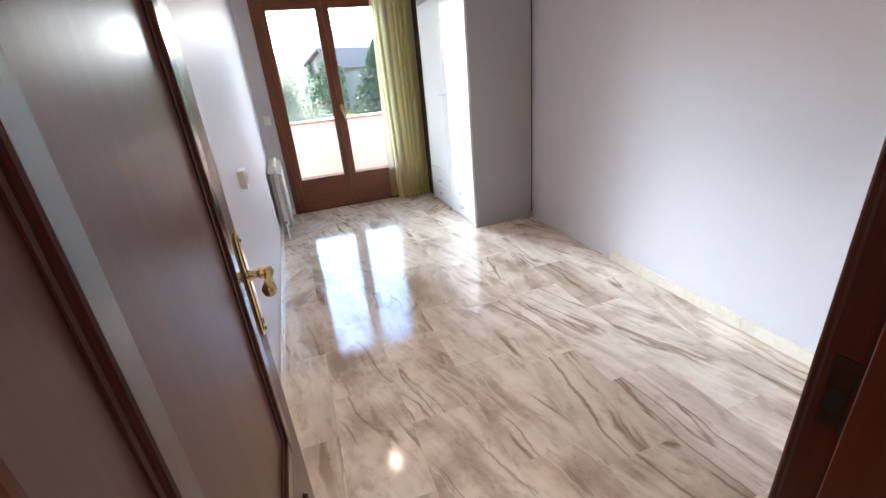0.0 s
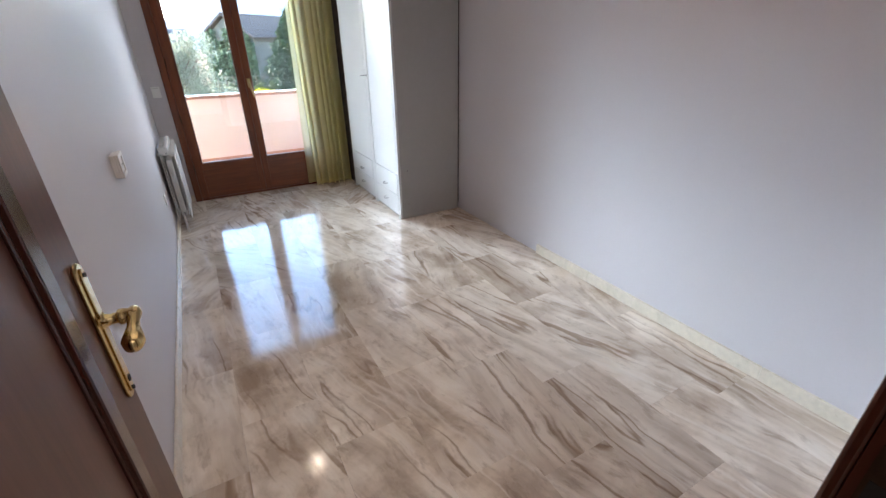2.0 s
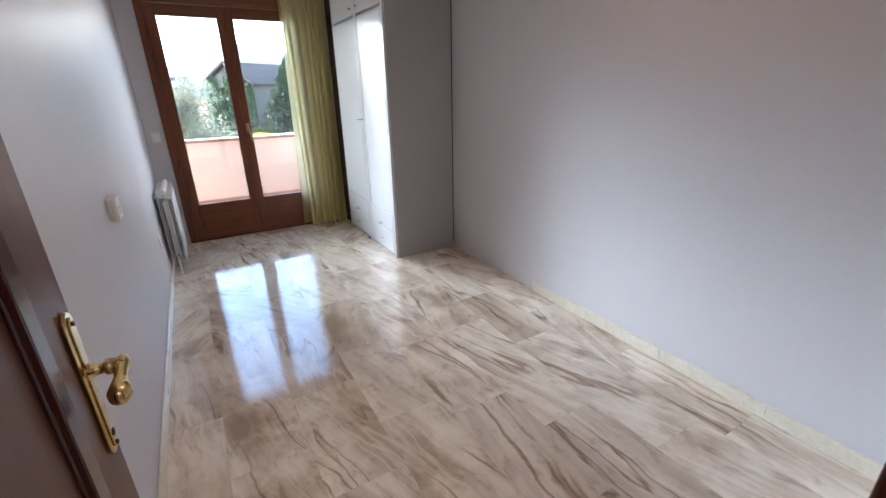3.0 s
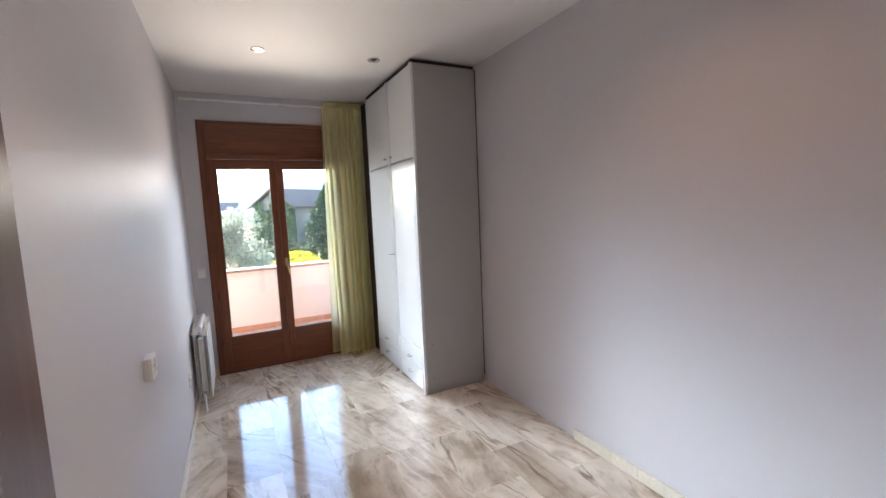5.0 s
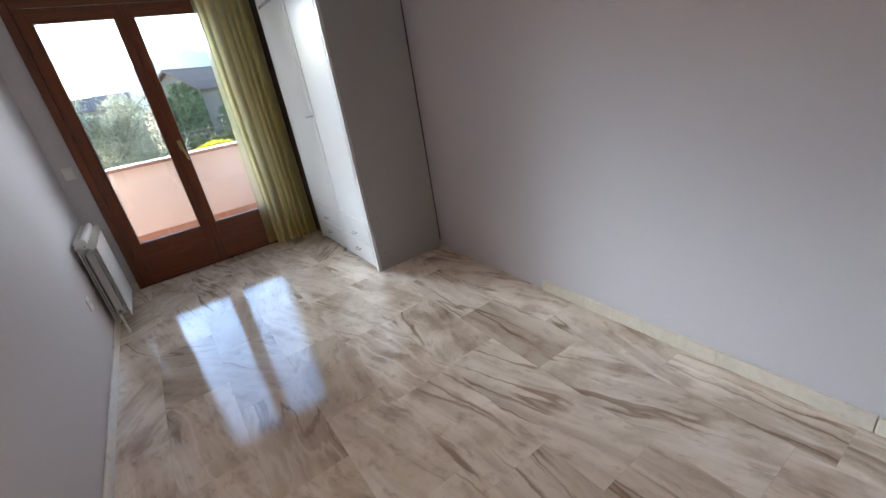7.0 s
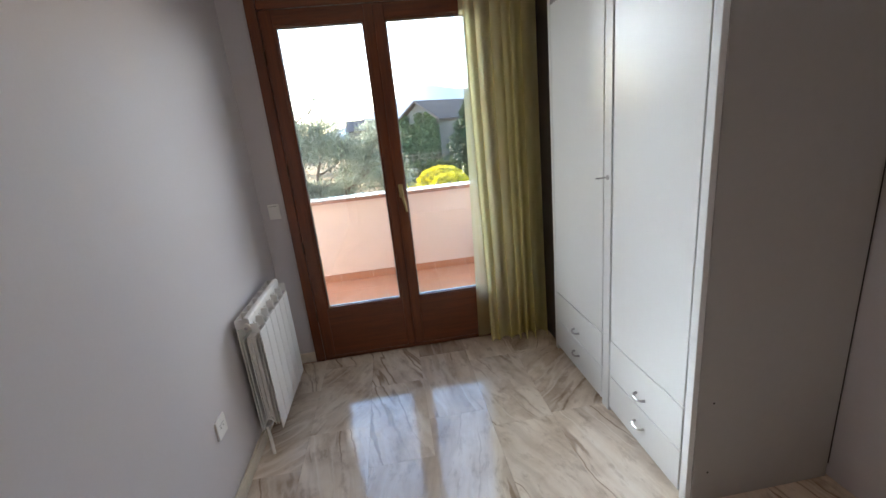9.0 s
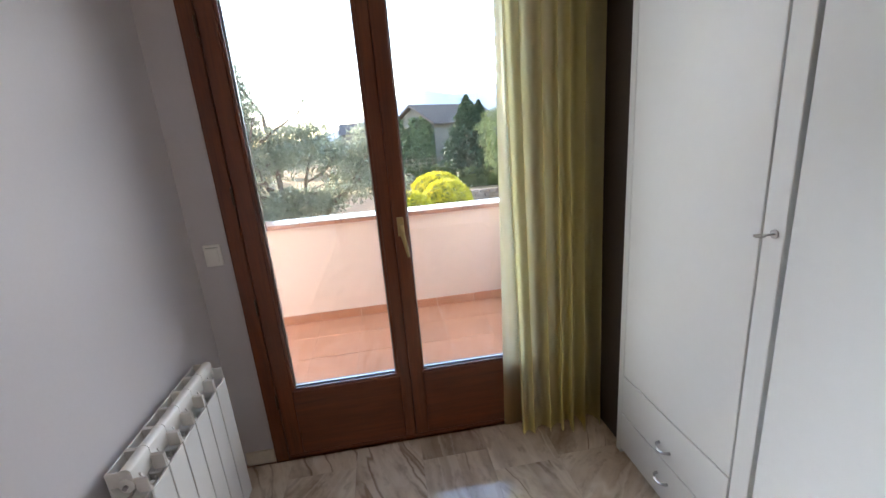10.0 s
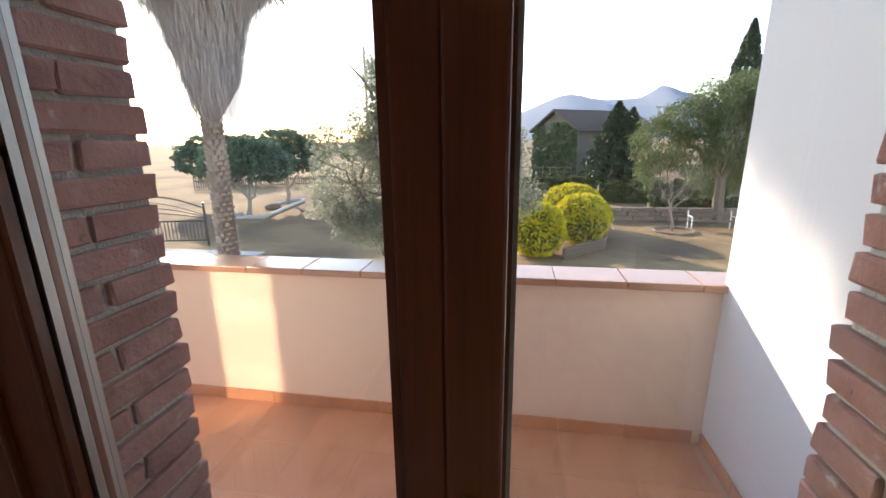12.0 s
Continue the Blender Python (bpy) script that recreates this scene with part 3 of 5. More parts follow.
part("stop", slab(DX1 - 0.014, DX1, 0.335, 0.412, 0, DZ, 0.002), M_JAMB, rj)
part("stop", slab(DX0, DX0 + 0.014, 0.335, 0.412, 0, DZ, 0.002), M_JAMB, lining)
part("strike_plate", slab(DX1 - 0.0015, DX1, 0.420, 0.442, 0.965, 1.055), M_STRIKE, rj, "dark bronze strike plate")
part("strike_hole", slab(DX1 - 0.002, DX1 - 0.001, 0.424, 0.438, 0.985, 1.015), M_GAP, rj)
for ya, yb in ((YD, YD + 0.013), (0.317, 0.33)):
    for xa, xb in ((DX0 - 0.10, DX0 - 0.004), (DX1 + 0.002, DX1 + 0.085)):
        bm = slab(max(xa, XL + 0.001) if ya > 0.4 else xa, xb, ya, yb, 0, DZ + 0.08, 0.004, 2)
        part("casing", bm, M_JAMB, lining)
    part("casing", slab(DX0 - 0.003, DX1 + 0.001, ya, yb, DZ + 0.002, DZ + 0.08, 0.004, 2), M_JAMB, lining)


# ---- balcony door ----
def balcony_door():
    d = thing("balcony_door", (1.05, 5.06, 0), "varnished reddish-brown wooden double glazed balcony door, closed", "balcony door", kind="structure")
    y0, y1 = 5.022, 5.105
    for xa, xb in ((FX0, 0.442), (1.653, FX1)):
        part("frame_post", slab(xa, xb, y0, y1, 0, FZ1, 0.004, 2), M_OAK, d)
    part("frame_head", slab(0.443, 1.652, y0 + 0.004, y1, FZ1 - 0.035, FZ1, 0.004, 2), M_OAK_X, d)
    part("shutter_box", slab(0.443, 1.652, y0 + 0.012, y1, 2.135, FZ1 - 0.036, 0.002), M_OAK_X, d, "plain wooden roller shutter box panel")
    part("transom", slab(0.443, 1.652, y0 + 0.004, y1, 2.09, 2.134, 0.004, 2), M_OAK_X, d)
    part("threshold", slab(0.443, 1.652, 5.035, y1 + 0.03, -0.003, 0.018, 0.003), M_OAK_X, d)
    for side, (xa, xb, ga, gb) in (("l", (0.4425, 1.0475, 0.522, 0.985)), ("r", (1.0485, 1.6525, 1.112, 1.574))):
        part("leaf_stile", slab(xa, ga - 0.012, 5.034, 5.09, 0.02, 2.088, 0.004, 2), M_OAK, d)
        part("leaf_stile", slab(gb + 0.012, xb, 5.034, 5.09, 0.02, 2.088, 0.004, 2), M_OAK, d)
        part("top_rail", slab(ga - 0.012, gb + 0.012, 5.035, 5.09, 2.012, 2.087, 0.003), M_OAK_X, d)
        part("bottom_panel", slab(ga - 0.012, gb + 0.012, 5.036, 5.088, 0.021, 0.35, 0.003), M_OAK_X, d, "plain wooden kick panel")
        # beads round the pane, inside and outside, and the bright spacer in the double glazing
        for yb0, yb1, mt, nm, w in ((5.040, 5.054, M_OAK, "glazing_bead", 0.012), (5.060, 5.072, M_ALU, "glazing_spacer", 0.017), (5.078, 5.088, M_OAK, "glazing_bead", 0.012)):
            xa2, xb2, za2, zb2 = ga - 0.012, gb + 0.012, 0.35, 2.012
            part(nm, slab(xa2, xa2 + w, yb0, yb1, za2, zb2), mt, d)
            part(nm, slab(xb2 - w, xb2, yb0, yb1, za2, zb2), mt, d)
            part(nm, slab(xa2 + w, xb2 - w, yb0, yb1, za2, za2 + w), mt, d)
            part(nm, slab(xa2 + w, xb2 - w, yb0, yb1, zb2 - w, zb2), mt, d)
        for yp in (5.057, 5.075):
            pane = part("pane", slab(ga - 0.012, gb + 0.012, yp - 0.0015, yp + 0.0015, 0.35, 2.012), M_GLASS, d, "clear glass pane")
            pane.visible_shadow = False
    part("meeting_strip", slab(1.0475, 1.108, 5.024, 5.0335, 0.03, 2.08, 0.004, 2), M_OAK, d)
    part("rebate_strip", slab(1.02, 1.075, 5.0905, 5.10, 0.025, 2.085, 0.002), M_OAK, d)
    for xa, xb, lip in ((0.4565, 0.484, 0.482), (1.573, 1.6005, 1.573)):
        gd = part("shutter_guide", slab(xa, xb, 5.107, 5.124, 0.0, 2.44, 0.001), M_GUIDE, d, "grey aluminium roller shutter guide")
        part("guide_lip", slab(lip, lip + 0.002, 5.124, 5.134, 0.0, 2.44), M_ALU, gd)
    # lever handle, pointing down
    xh = 1.078
    pl = part("handle_plate", slab(xh - 0.014, xh + 0.014, 5.010, 5.0235, 1.02, 1.10, 0.003, 2), M_BRASS_OLD, d, "dull brass handle plate")
    part("handle_neck", tube(bmesh.new(), [(xh, 5.02, 1.06), (xh, 4.985, 1.06)], 0.009, 12), M_BRASS_OLD, pl, "", True)
    part("handle_lever", tube(bmesh.new(), [(xh - 0.002, 4.984, 1.075), (xh, 4.982, 1.055), (xh + 0.006, 4.98, 1.02), (xh + 0.014, 4.981, 0.975), (xh + 0.02, 4.983, 0.935)], [0.008, 0.0105, 0.009, 0.0085, 0.006], 12), M_BRASS_OLD, pl, "dull brass lever", True)
    for xx in (0.444, 1.652):
        for zz in (0.32, 0.78, 1.25, 1.85):
            part("hinge", tube(bmesh.new(), [(xx, 5.018, zz - 0.035), (xx, 5.018, zz + 0.035)], 0.005, 10), M_STRIKE, d)
    return d


balcony_door()

# ---- curtain ----
rail = thing("curtain_rail", (1.2, 4.985, 2.62), "thin white curtain rail fixed above the balcony door", "curtain rail")
part("rod", tube(bmesh.new(), [(0.29, 4.985, 2.62), (1.90, 4.985, 2.62)], 0.011, 12), M_PLASTIC, rail, "", True)
for xx in (0.33, 1.10, 1.86):
    part("bracket", slab(xx - 0.012, xx + 0.012, 4.985, YW, 2.612, 2.628, 0.003), M_PLASTIC, rail)
for xx in (0.285, 1.905):
    part("end_cap", tube(bmesh.new(), [(xx - 0.008, 4.985, 2.62), (xx + 0.008, 4.985, 2.62)], 0.014, 12), M_PLASTIC, rail, "", True)


def curtain():
    c = thing("curtain", (1.7, 4.94, 0.02), "drawn-back yellow sheer curtain hanging in deep pleats to the floor", "curtain")
    cols, rows = 150, 40
    V, F = [], []
    for j in range(rows + 1):
        v = j / rows
        z = 0.012 + v * 2.60
        for i in range(cols + 1):
            u = i / cols
            x = 1.535 + 0.40 * u + 0.012 * math.sin(3.0 * v + 2) * (1 - u)
            amp = (0.012 + 0.046 * min(1, max(0, (u - 0.12) * 5))) * (0.55 + 0.45 * (1 - v))
            ph = 2 * math.pi * (6.5 * u + 0.25 * math.sin(2 * math.pi * u * 1.7) + 0.05 * math.sin(4 * v))
            y = 4.952 - amp * (0.75 + 0.35 * math.sin(9 * u + 1)) * math.sin(ph) - 0.02 * (1 - v)
            x += 0.35 * amp * math.cos(ph * 1.0 + 0.6)
            V.append((x, y, z))
    for j in range(rows):
        for i in range(cols):
            a = j * (cols + 1) + i
            F.append((a, a + 1, a + cols + 2, a + cols + 1))
    cl = raw("cloth", V, F, M_CLOTH, c, "", True)
    # single sheer edge hanging flat against the window
    V, F = [], []
    for j in range(25):
        z = 0.03 + 2.58 * j / 24
        for i in range(9):
            u = i / 8
            V.append((1.475 + 0.045 * (z / 2.6) * (1 - u) + 0.10 * u, 4.985 - 0.006 * math.sin(5 * u + 1.3 * z), z))
    for j in range(24):
        for i in range(8):
            a = j * 9 + i
            F.append((a, a + 1, a + 10, a + 9))
    raw("sheer_edge", V, F, M_SHEER, c, "thin see-through edge of the curtain", True)
    # gathered heading tape
    V, F = [], []
    for j in range(3):
        for i in range(cols + 1):
            u = i / cols
            V.append((1.53 + 0.40 * u, 4.948 - 0.016 * math.sin(2 * math.pi * 17 * u), 2.612 + 0.028 * j))
    for j in range(2):
        for i in range(cols):
            a = j * (cols + 1) + i
            F.append((a, a + 1, a + cols + 2, a + cols + 1))
    tape = raw("heading_tape", V, F, M_CLOTH, c, "gathered heading tape", True)
    sol = tape.modifiers.new("thickness", "SOLIDIFY")
    sol.thickness = 0.003
    for k in range(9):
        xx = 1.54 + k * 0.042
        part("curtain_ring", tube(bmesh.new(), [(xx, 4.985 + 0.016 * math.cos(t), 2.62 + 0.016 * math.sin(t)) for t in np.linspace(0, 6.2, 12)], 0.002, 6), M_PLASTIC, c)
    # hem folded up along the bottom
    V, F = [], []
    for j in range(2):
        for i in range(cols + 1):
            u = i / cols
            v = (0.0 if j == 0 else 0.042)
            amp = (0.012 + 0.046 * min(1, max(0, (u - 0.12) * 5))) * (0.55 + 0.45 * (1 - v))
            ph = 2 * math.pi * (6.5 * u + 0.25 * math.sin(2 * math.pi * u * 1.7) + 0.05 * math.sin(4 * v))
            x = 1.535 + 0.40 * u + 0.012 * math.sin(3.0 * v + 2) * (1 - u) + 0.35 * amp * math.cos(ph + 0.6)
            y = 4.952 - amp * (0.75 + 0.35 * math.sin(9 * u + 1)) * math.sin(ph) - 0.02 * (1 - v) - 0.0025
            V.append((x, y, 0.010 + v * 2.6))
    for i in range(cols):
        F.append((i, i + 1, i + cols + 2, i + cols + 1))
    raw("hem", V, F, M_CLOTH, c, "folded hem", True)
    return c


curtain()


# ---- radiator ----
def radiator():
    r = thing("radiator", (0.31, 4.55, 0.1), "white enamelled aluminium radiator with six ribbed sections on the wall", "radiator")
    n, w, y0 = 6, 0.0875, 4.255
    x0, x1, z0, z1 = 0.262, 0.362, 0.10, 0.688
    for k in range(n):
        a, b = y0 + k * w, y0 + (k + 1) * w
        s = part("section", slab(x0 + 0.030, x1 - 0.030, a + 0.014, b - 0.014, z0 + 0.03, z1 - 0.10, 0.004), M_RAD, r)
        part("front_plate", slab(x1 - 0.006, x1, a + 0.003, b - 0.003, z0, z1 - 0.075, 0.002, 2), M_RAD, s)
        part("back_plate", slab(x0, x0 + 0.005, a + 0.003, b - 0.003, z0, z1 - 0.01, 0.001), M_RAD, s)
        for xa in (x0 + 0.014, x0 + 0.032, x0 + 0.050, x0 + 0.068, x0 + 0.082):
            part("fin", slab(xa, xa + 0.0035, a + 0.004, b - 0.004, z0 + 0.025, z1 - 0.11), M_RAD, s)
        # domed head with open grille slots either side
        pts = [(x0 + 0.034 + 0.030 * (1 - math.cos(t)) * 0.5 * 1.0, z1 - 0.012 + 0.012 * math.sin(t)) for t in np.linspace(0, math.pi, 7)]
        pts = pts + [(x0 + 0.064, z1 - 0.06), (x0 + 0.034, z1 - 0.06)]
        bm = bmesh.new()
        outline(bm, [(x, z) for x, z in pts], "y", a + 0.001, b - 0.001)
        part("head", bm, M_RAD, s, "", True)
        for xa, xb, zt in ((x0 + 0.003, x0 + 0.035, z1 - 0.006), (x0 + 0.063, x1 - 0.003, z1 - 0.03)):
            for yy2 in (a + 0.001, b - 0.006):
                part("grille_bar", slab(xa, xb, yy2, yy2 + 0.005, zt - 0.045, zt, 0.0015), M_RAD, s)
        bm = bmesh.new()
        outline(bm, [(x1 - 0.024, z1 - 0.022), (x1 - 0.019, z1 - 0.022), (x1, z1 - 0.08), (x1 - 0.006, z1 - 0.085)], "y", a + 0.006, a + 0.011)
        part("front_curve", bm, M_RAD, s)
    for zz in (z0 + 0.05, z1 - 0.045):
        part("header_plug", tube(bmesh.new(), [(x0 + 0.048, y0 + 0.012, zz), (x0 + 0.048, y0 - 0.004, zz), (x0 + 0.048, y0 - 0.006, zz)], [0.019, 0.019, 0.010], 14), M_RAD, r, "", True)
        part("header_plug", tube(bmesh.new(), [(x0 + 0.048, y0 + n * w - 0.012, zz), (x0 + 0.048, y0 + n * w + 0.008, zz)], 0.019, 14), M_RAD, r, "", True)
    part("air_valve", tube(bmesh.new(), [(x0 + 0.048, y0 - 0.006, z1 - 0.045), (x0 + 0.048, y0 - 0.014, z1 - 0.045)], 0.006, 10), M_STEEL, r)
    v = part("valve", tube(bmesh.new(), [(x0 + 0.048, y0 - 0.004, z0 + 0.05), (x0 + 0.048, y0 - 0.045, z0 + 0.05)], [0.014, 0.012], 12), M_STEEL, r, "chromed valve", True)
    part("pipe", tube(bmesh.new(), [(x0 + 0.048, y0 - 0.04, z0 + 0.055), (x0 + 0.048, y0 - 0.04, -0.002)], 0.008, 10), M_RAD, v, "", True)
    part("pipe", tube(bmesh.new(), [(x0 + 0.048, y0 + n * w + 0.006, z0 + 0.05), (x0 + 0.048, y0 + n * w + 0.04, z0 + 0.05), (x0 + 0.048, y0 + n * w + 0.042, -0.002)], 0.008, 10), M_RAD, r, "", True)
    for yy2 in (y0 + 0.1, y0 + 0.38):
        part("wall_bracket", slab(XL, x0 + 0.03, yy2 - 0.01, yy2 + 0.01, z1 - 0.08, z1 - 0.06), M_RAD, r)
    return r


radiator()


# ---- switches and socket ----
def wall_plate(kind, label, centre, axis, w, h, toggles, deep=0.0):
    """A square plastic plate on a wall; axis: the wall's normal."""
    cx, cy, cz = centre
    t = thing(kind, centre, label, kind.replace("_", " "))

    def flat(u0, u1, z0, z1, d0, d1, bev=0.0):
        if axis == "x":
            return slab(cx + d0, cx + d1, cy + u0, cy + u1, cz + z0, cz + z1, bev, 2)
        return slab(cx + u0, cx + u1, cy - d1, cy - d0, cz + z0, cz + z1, bev, 2)
    if deep:
        part("back_box", flat(-w / 2 + 0.002, w / 2 - 0.002, -h / 2 + 0.002, h / 2 - 0.002, 0, deep + 0.001, 0.003), M_PLASTIC, t)
    part("plate", flat(-w / 2, w / 2, -h / 2, h / 2, deep, deep + 0.009, 0.003), M_PLASTIC, t)
    if toggles == 2:
        # raised surround with two narrow rockers sunk in the middle
        for u0, u1, z0, z1 in ((-w / 2, w / 2, h / 2 - 0.016, h / 2), (-w / 2, w / 2, -h / 2, -h / 2 + 0.016), (-w / 2, -w / 2 + 0.020, -h / 2 + 0.016, h / 2 - 0.016), (w / 2 - 0.020, w / 2, -h / 2 + 0.016, h / 2 - 0.016)):
            part("surround", flat(u0, u1, z0, z1, deep + 0.009, deep + 0.016, 0.002), M_PLASTIC, t)
        for u0, u1 in ((-0.027, -0.003), (0.003, 0.027)):
            part("rocker", flat(u0, u1, -0.028, 0.028, deep + 0.009, deep + 0.0125, 0.0015), M_PLASTIC, t)
            part("rocker_gap", flat(u0, u1, 0.0285, 0.031, deep + 0.009, deep + 0.0098), M_PLASTIC_D, t)
            # one small dark dot on each rocker
            part("dark_dot", flat((u0 + u1) / 2 - 0.004, (u0 + u1) / 2 + 0.004, -0.004, 0.004, deep + 0.0125, deep + 0.0132), M_GAP, t, "small dark dot on the rocker")
    elif toggles:
        tw = (w - 0.02) / toggles
        for k in range(toggles):
            a = -w / 2 + 0.01 + k * tw
            part("rocker", flat(a + 0.001, a + tw - 0.001, -h / 2 + 0.014, h / 2 - 0.014, deep + 0.009, deep + 0.014, 0.0015), M_PLASTIC, t)
            part("rocker_gap", flat(a, a + tw, h / 2 - 0.0135, h / 2 - 0.011, deep + 0.009, deep + 0.0098), M_PLASTIC_D, t)
    else:
        for k in (-1, 1):
            part("socket_hole", flat(k * 0.010 - 0.0025, k * 0.010 + 0.0025, -0.0025, 0.0025, 0.009, 0.0095), M_GAP, t)
        part("socket_well", flat(-0.02, 0.02, 0.012, 0.014, 0.009, 0.0097), M_PLASTIC_D, t)
    return t


wall_plate("light_switch", "white double rocker light switch on the painted wall", (XL, 2.565, 0.935), "x", 0.105, 0.095, 2, 0.016)
wall_plate("light_switch", "white shutter switch beside the balcony door", (0.315, YW, 1.02), "y", 0.066, 0.09, 1)
wall_plate("wall_socket", "white power socket low on the wall", (XL, 3.96, 0.37), "x", 0.08, 0.08, 0)


# ---- wardrobe ----
def wardrobe():
    xf, ya, yb, ztop = 1.926, 3.555, 4.755, 2.665
    w = thing("wardrobe", (2.2, 4.15, 0), "tall built-in pale grey lacquered wardrobe with drawers below", "wardrobe")
    xc = xf + 0.022
    part("side_panel", slab(xc, XR - 0.012, ya, ya + 0.02, 0, ztop, 0.0015), M_LACQUER_SHADED, w)
    part("side_panel", slab(xc, XR - 0.004, yb - 0.02, yb, 0, ztop, 0.0015), M_LACQUER_SHADED, w)
    # centre and back panels coloured near-black so the door gaps look shaded
    part("centre_panel", slab(xc, XR - 0.01, 4.12, 4.14, 0.05, ztop - 0.02), M_GAP, w)
    part("back_panel", slab(XR - 0.009, XR - 0.004, ya + 0.02, yb - 0.02, 0.02, ztop), M_GAP, w)
    part("top_panel", slab(xc, XR - 0.012, ya + 0.02, yb - 0.02, ztop - 0.02, ztop), M_LACQUER_SHADED, w)
    part("shelf", slab(xc + 0.004, XR - 0.012, ya + 0.02, yb - 0.02, 1.94, 1.96), M_LACQUER_SHADED, w)
    part("plinth", slab(xc, xc + 0.018, ya + 0.02, yb - 0.02, 0, 0.03), M_LACQUER_SHADED, w)
    # near-black box paints the shadow between wardrobe top and ceiling
    part("top_shadow_strip", slab(xf + 0.006, XR - 0.02, ya + 0.004, yb, ztop + 0.001, CEIL - 0.012), M_GAP, w, "dark strip painted as the shadow under the ceiling")
    # added board darkens the niche where little light reaches
    part("niche_darkener", slab(xf + 0.03, xf + 0.048, yb + 0.002, YW - 0.003, 0.0, ztop, 0.001), M_NICHE_DARK, w, "dark brown board added to darken the niche by the window wall")
    part("edge_strip", slab(xf, xc - 0.001, ya, ya + 0.035, 0.0, ztop, 0.002), M_LACQUER, w)
    part("edge_strip", slab(xf, xc - 0.001, yb - 0.035, yb, 0.0, ztop, 0.002), M_LACQUER, w)
    part("centre_strip", slab(xf, xc - 0.001, 4.103, 4.162, 0.0, ztop, 0.002), M_LACQUER, w)
    # near-black strip paints the shade in the gap at the wall
    part("wall_gap_shade", slab(XR - 0.011, XR - 0.002, ya + 0.004, ya + 0.012, 0.055, ztop), M_GAP, w, "dark strip painted as the shaded gap along the wall")
    for a, b, hinge in ((ya + 0.038, 4.089, -1), (4.166, yb - 0.038, 1)):
        for z0, z1, nm in ((0.39, 1.935, "door"), (1.955, ztop - 0.012, "upper_door")):
            dr = part(nm, slab(xf - 0.001, xc - 0.002, a, b, z0, z1, 0.003, 2), M_LACQUER, w)
            if nm == "upper_door":
                yk = b - 0.035 if hinge < 0 else a + 0.035
                part("knob", tube(bmesh.new(), [(xf - 0.001, yk, z0 + 0.05), (xf - 0.012, yk, z0 + 0.05), (xf - 0.018, yk, z0 + 0.05), (xf - 0.026, yk, z0 + 0.05)], [0.006, 0.005, 0.011, 0.007], 12), M_STEEL, dr, "small metal knob", True)
        for z0, z1, zh in ((0.208, 0.386, 0.262), (0.032, 0.203, 0.125)):
            dw = part("drawer", slab(xf - 0.003, xc - 0.002, a, b, z0, z1, 0.003, 2), M_LACQUER, w)
            yc2 = (a + b) / 2
            h = [(xf - 0.003, yc2 - 0.030, zh), (xf - 0.016, yc2 - 0.028, zh), (xf - 0.024, yc2 - 0.016, zh - 0.004), (xf - 0.026, yc2, zh - 0.006), (xf - 0.024, yc2 + 0.016, zh - 0.004), (xf - 0.016, yc2 + 0.028, zh), (xf - 0.003, yc2 + 0.030, zh)]
            part("drawer_handle", tube(bmesh.new(), h, [0.006, 0.005, 0.005, 0.006, 0.005, 0.005, 0.006], 8), M_STEEL, dw, "small bowed metal pull", True)
    # lock and key in the near door
    part("lock_rose", tube(bmesh.new(), [(xf - 0.001, 4.128, 1.135), (xf - 0.004, 4.128, 1.135)], 0.011, 12), M_STEEL, w)
    key = part("key", tube(bmesh.new(), [(xf - 0.003, 4.128, 1.135), (xf - 0.03, 4.128, 1.135)], 0.003, 8), M_STEEL, w, "small metal key")
    part("key_bow", tube(bmesh.new(), [(xf - 0.042 + 0.012 * math.cos(t), 4.128 + 0.010 * math.sin(t), 1.135) for t in np.linspace(0, 6.28, 13)], 0.0025, 6), M_STEEL, key)
    for y2, z2 in ((ya - 0.001, 0.13), (ya - 0.001, 0.42)):
        part("screw_hole", tube(bmesh.new(), [(xf + 0.08, ya + 0.001, z2), (xf + 0.08, ya - 0.0008, z2)], 0.004, 8), M_GAP, w)
    return w


wardrobe()


# ---- downlights ----
def downlight(x, y, lit):
    d = thing("downlight", (x, y, CEIL), "small recessed ceiling lamp, %s" % ("lit warm white" if lit else "switched off"), "ceiling lamp", "recessed ceiling lamps")
    ring = [(x + 0.042 * math.cos(t), y + 0.042 * math.sin(t), CEIL - 0.003) for t in np.linspace(0, 2 * math.pi, 25)]
    part("ring", tube(bmesh.new(), ring, 0.005, 6, False), M_RING, d, "thin metal ring", True)
    part("bulb", tube(bmesh.new(), [(x, y, CEIL - 0.001), (x, y, CEIL - 0.004)], [0.026, 0.022], 20), M_BULB if lit else M_BULB_OFF, d)


downlight(0.87, 3.76, True)
downlight(1.69, 3.70, False)
# fitting for the added near-floor fill
downlight(0.87, 1.55, True)
downlight(1.69, 1.55, True)
# fitting for the added hall fill
downlight(0.7, -0.75, True)

# ---- balcony ----
PY0, PY1, PZ, BX = 6.62, 6.80, 0.80, 2.05
balcony_floor = solid("balcony_floor", slab(-3.4, BX + 0.2, 5.12, PY1, -0.25, -0.002), M_TJOINT, "terracotta tiled balcony floor", "balcony floor")
parapet = solid("parapet", slab(-3.4, BX + 0.2, PY0, PY1 - 0.02, -0.012, PZ), M_PARAPET, "low cream stucco balcony parapet with tiled coping", "parapet")
solid("parapet_return", slab(-3.4, -3.22, YO, PY0, -0.012, PZ), M_PARAPET, "low cream stucco balcony side parapet", "parapet")
side_wall = solid("wall_balcony_side", slab(BX, BX + 0.2, YO, PY0 - 0.002, -0.012, 3.4), M_WHITE, "tall white stucco wall at the balcony's end", "wall")
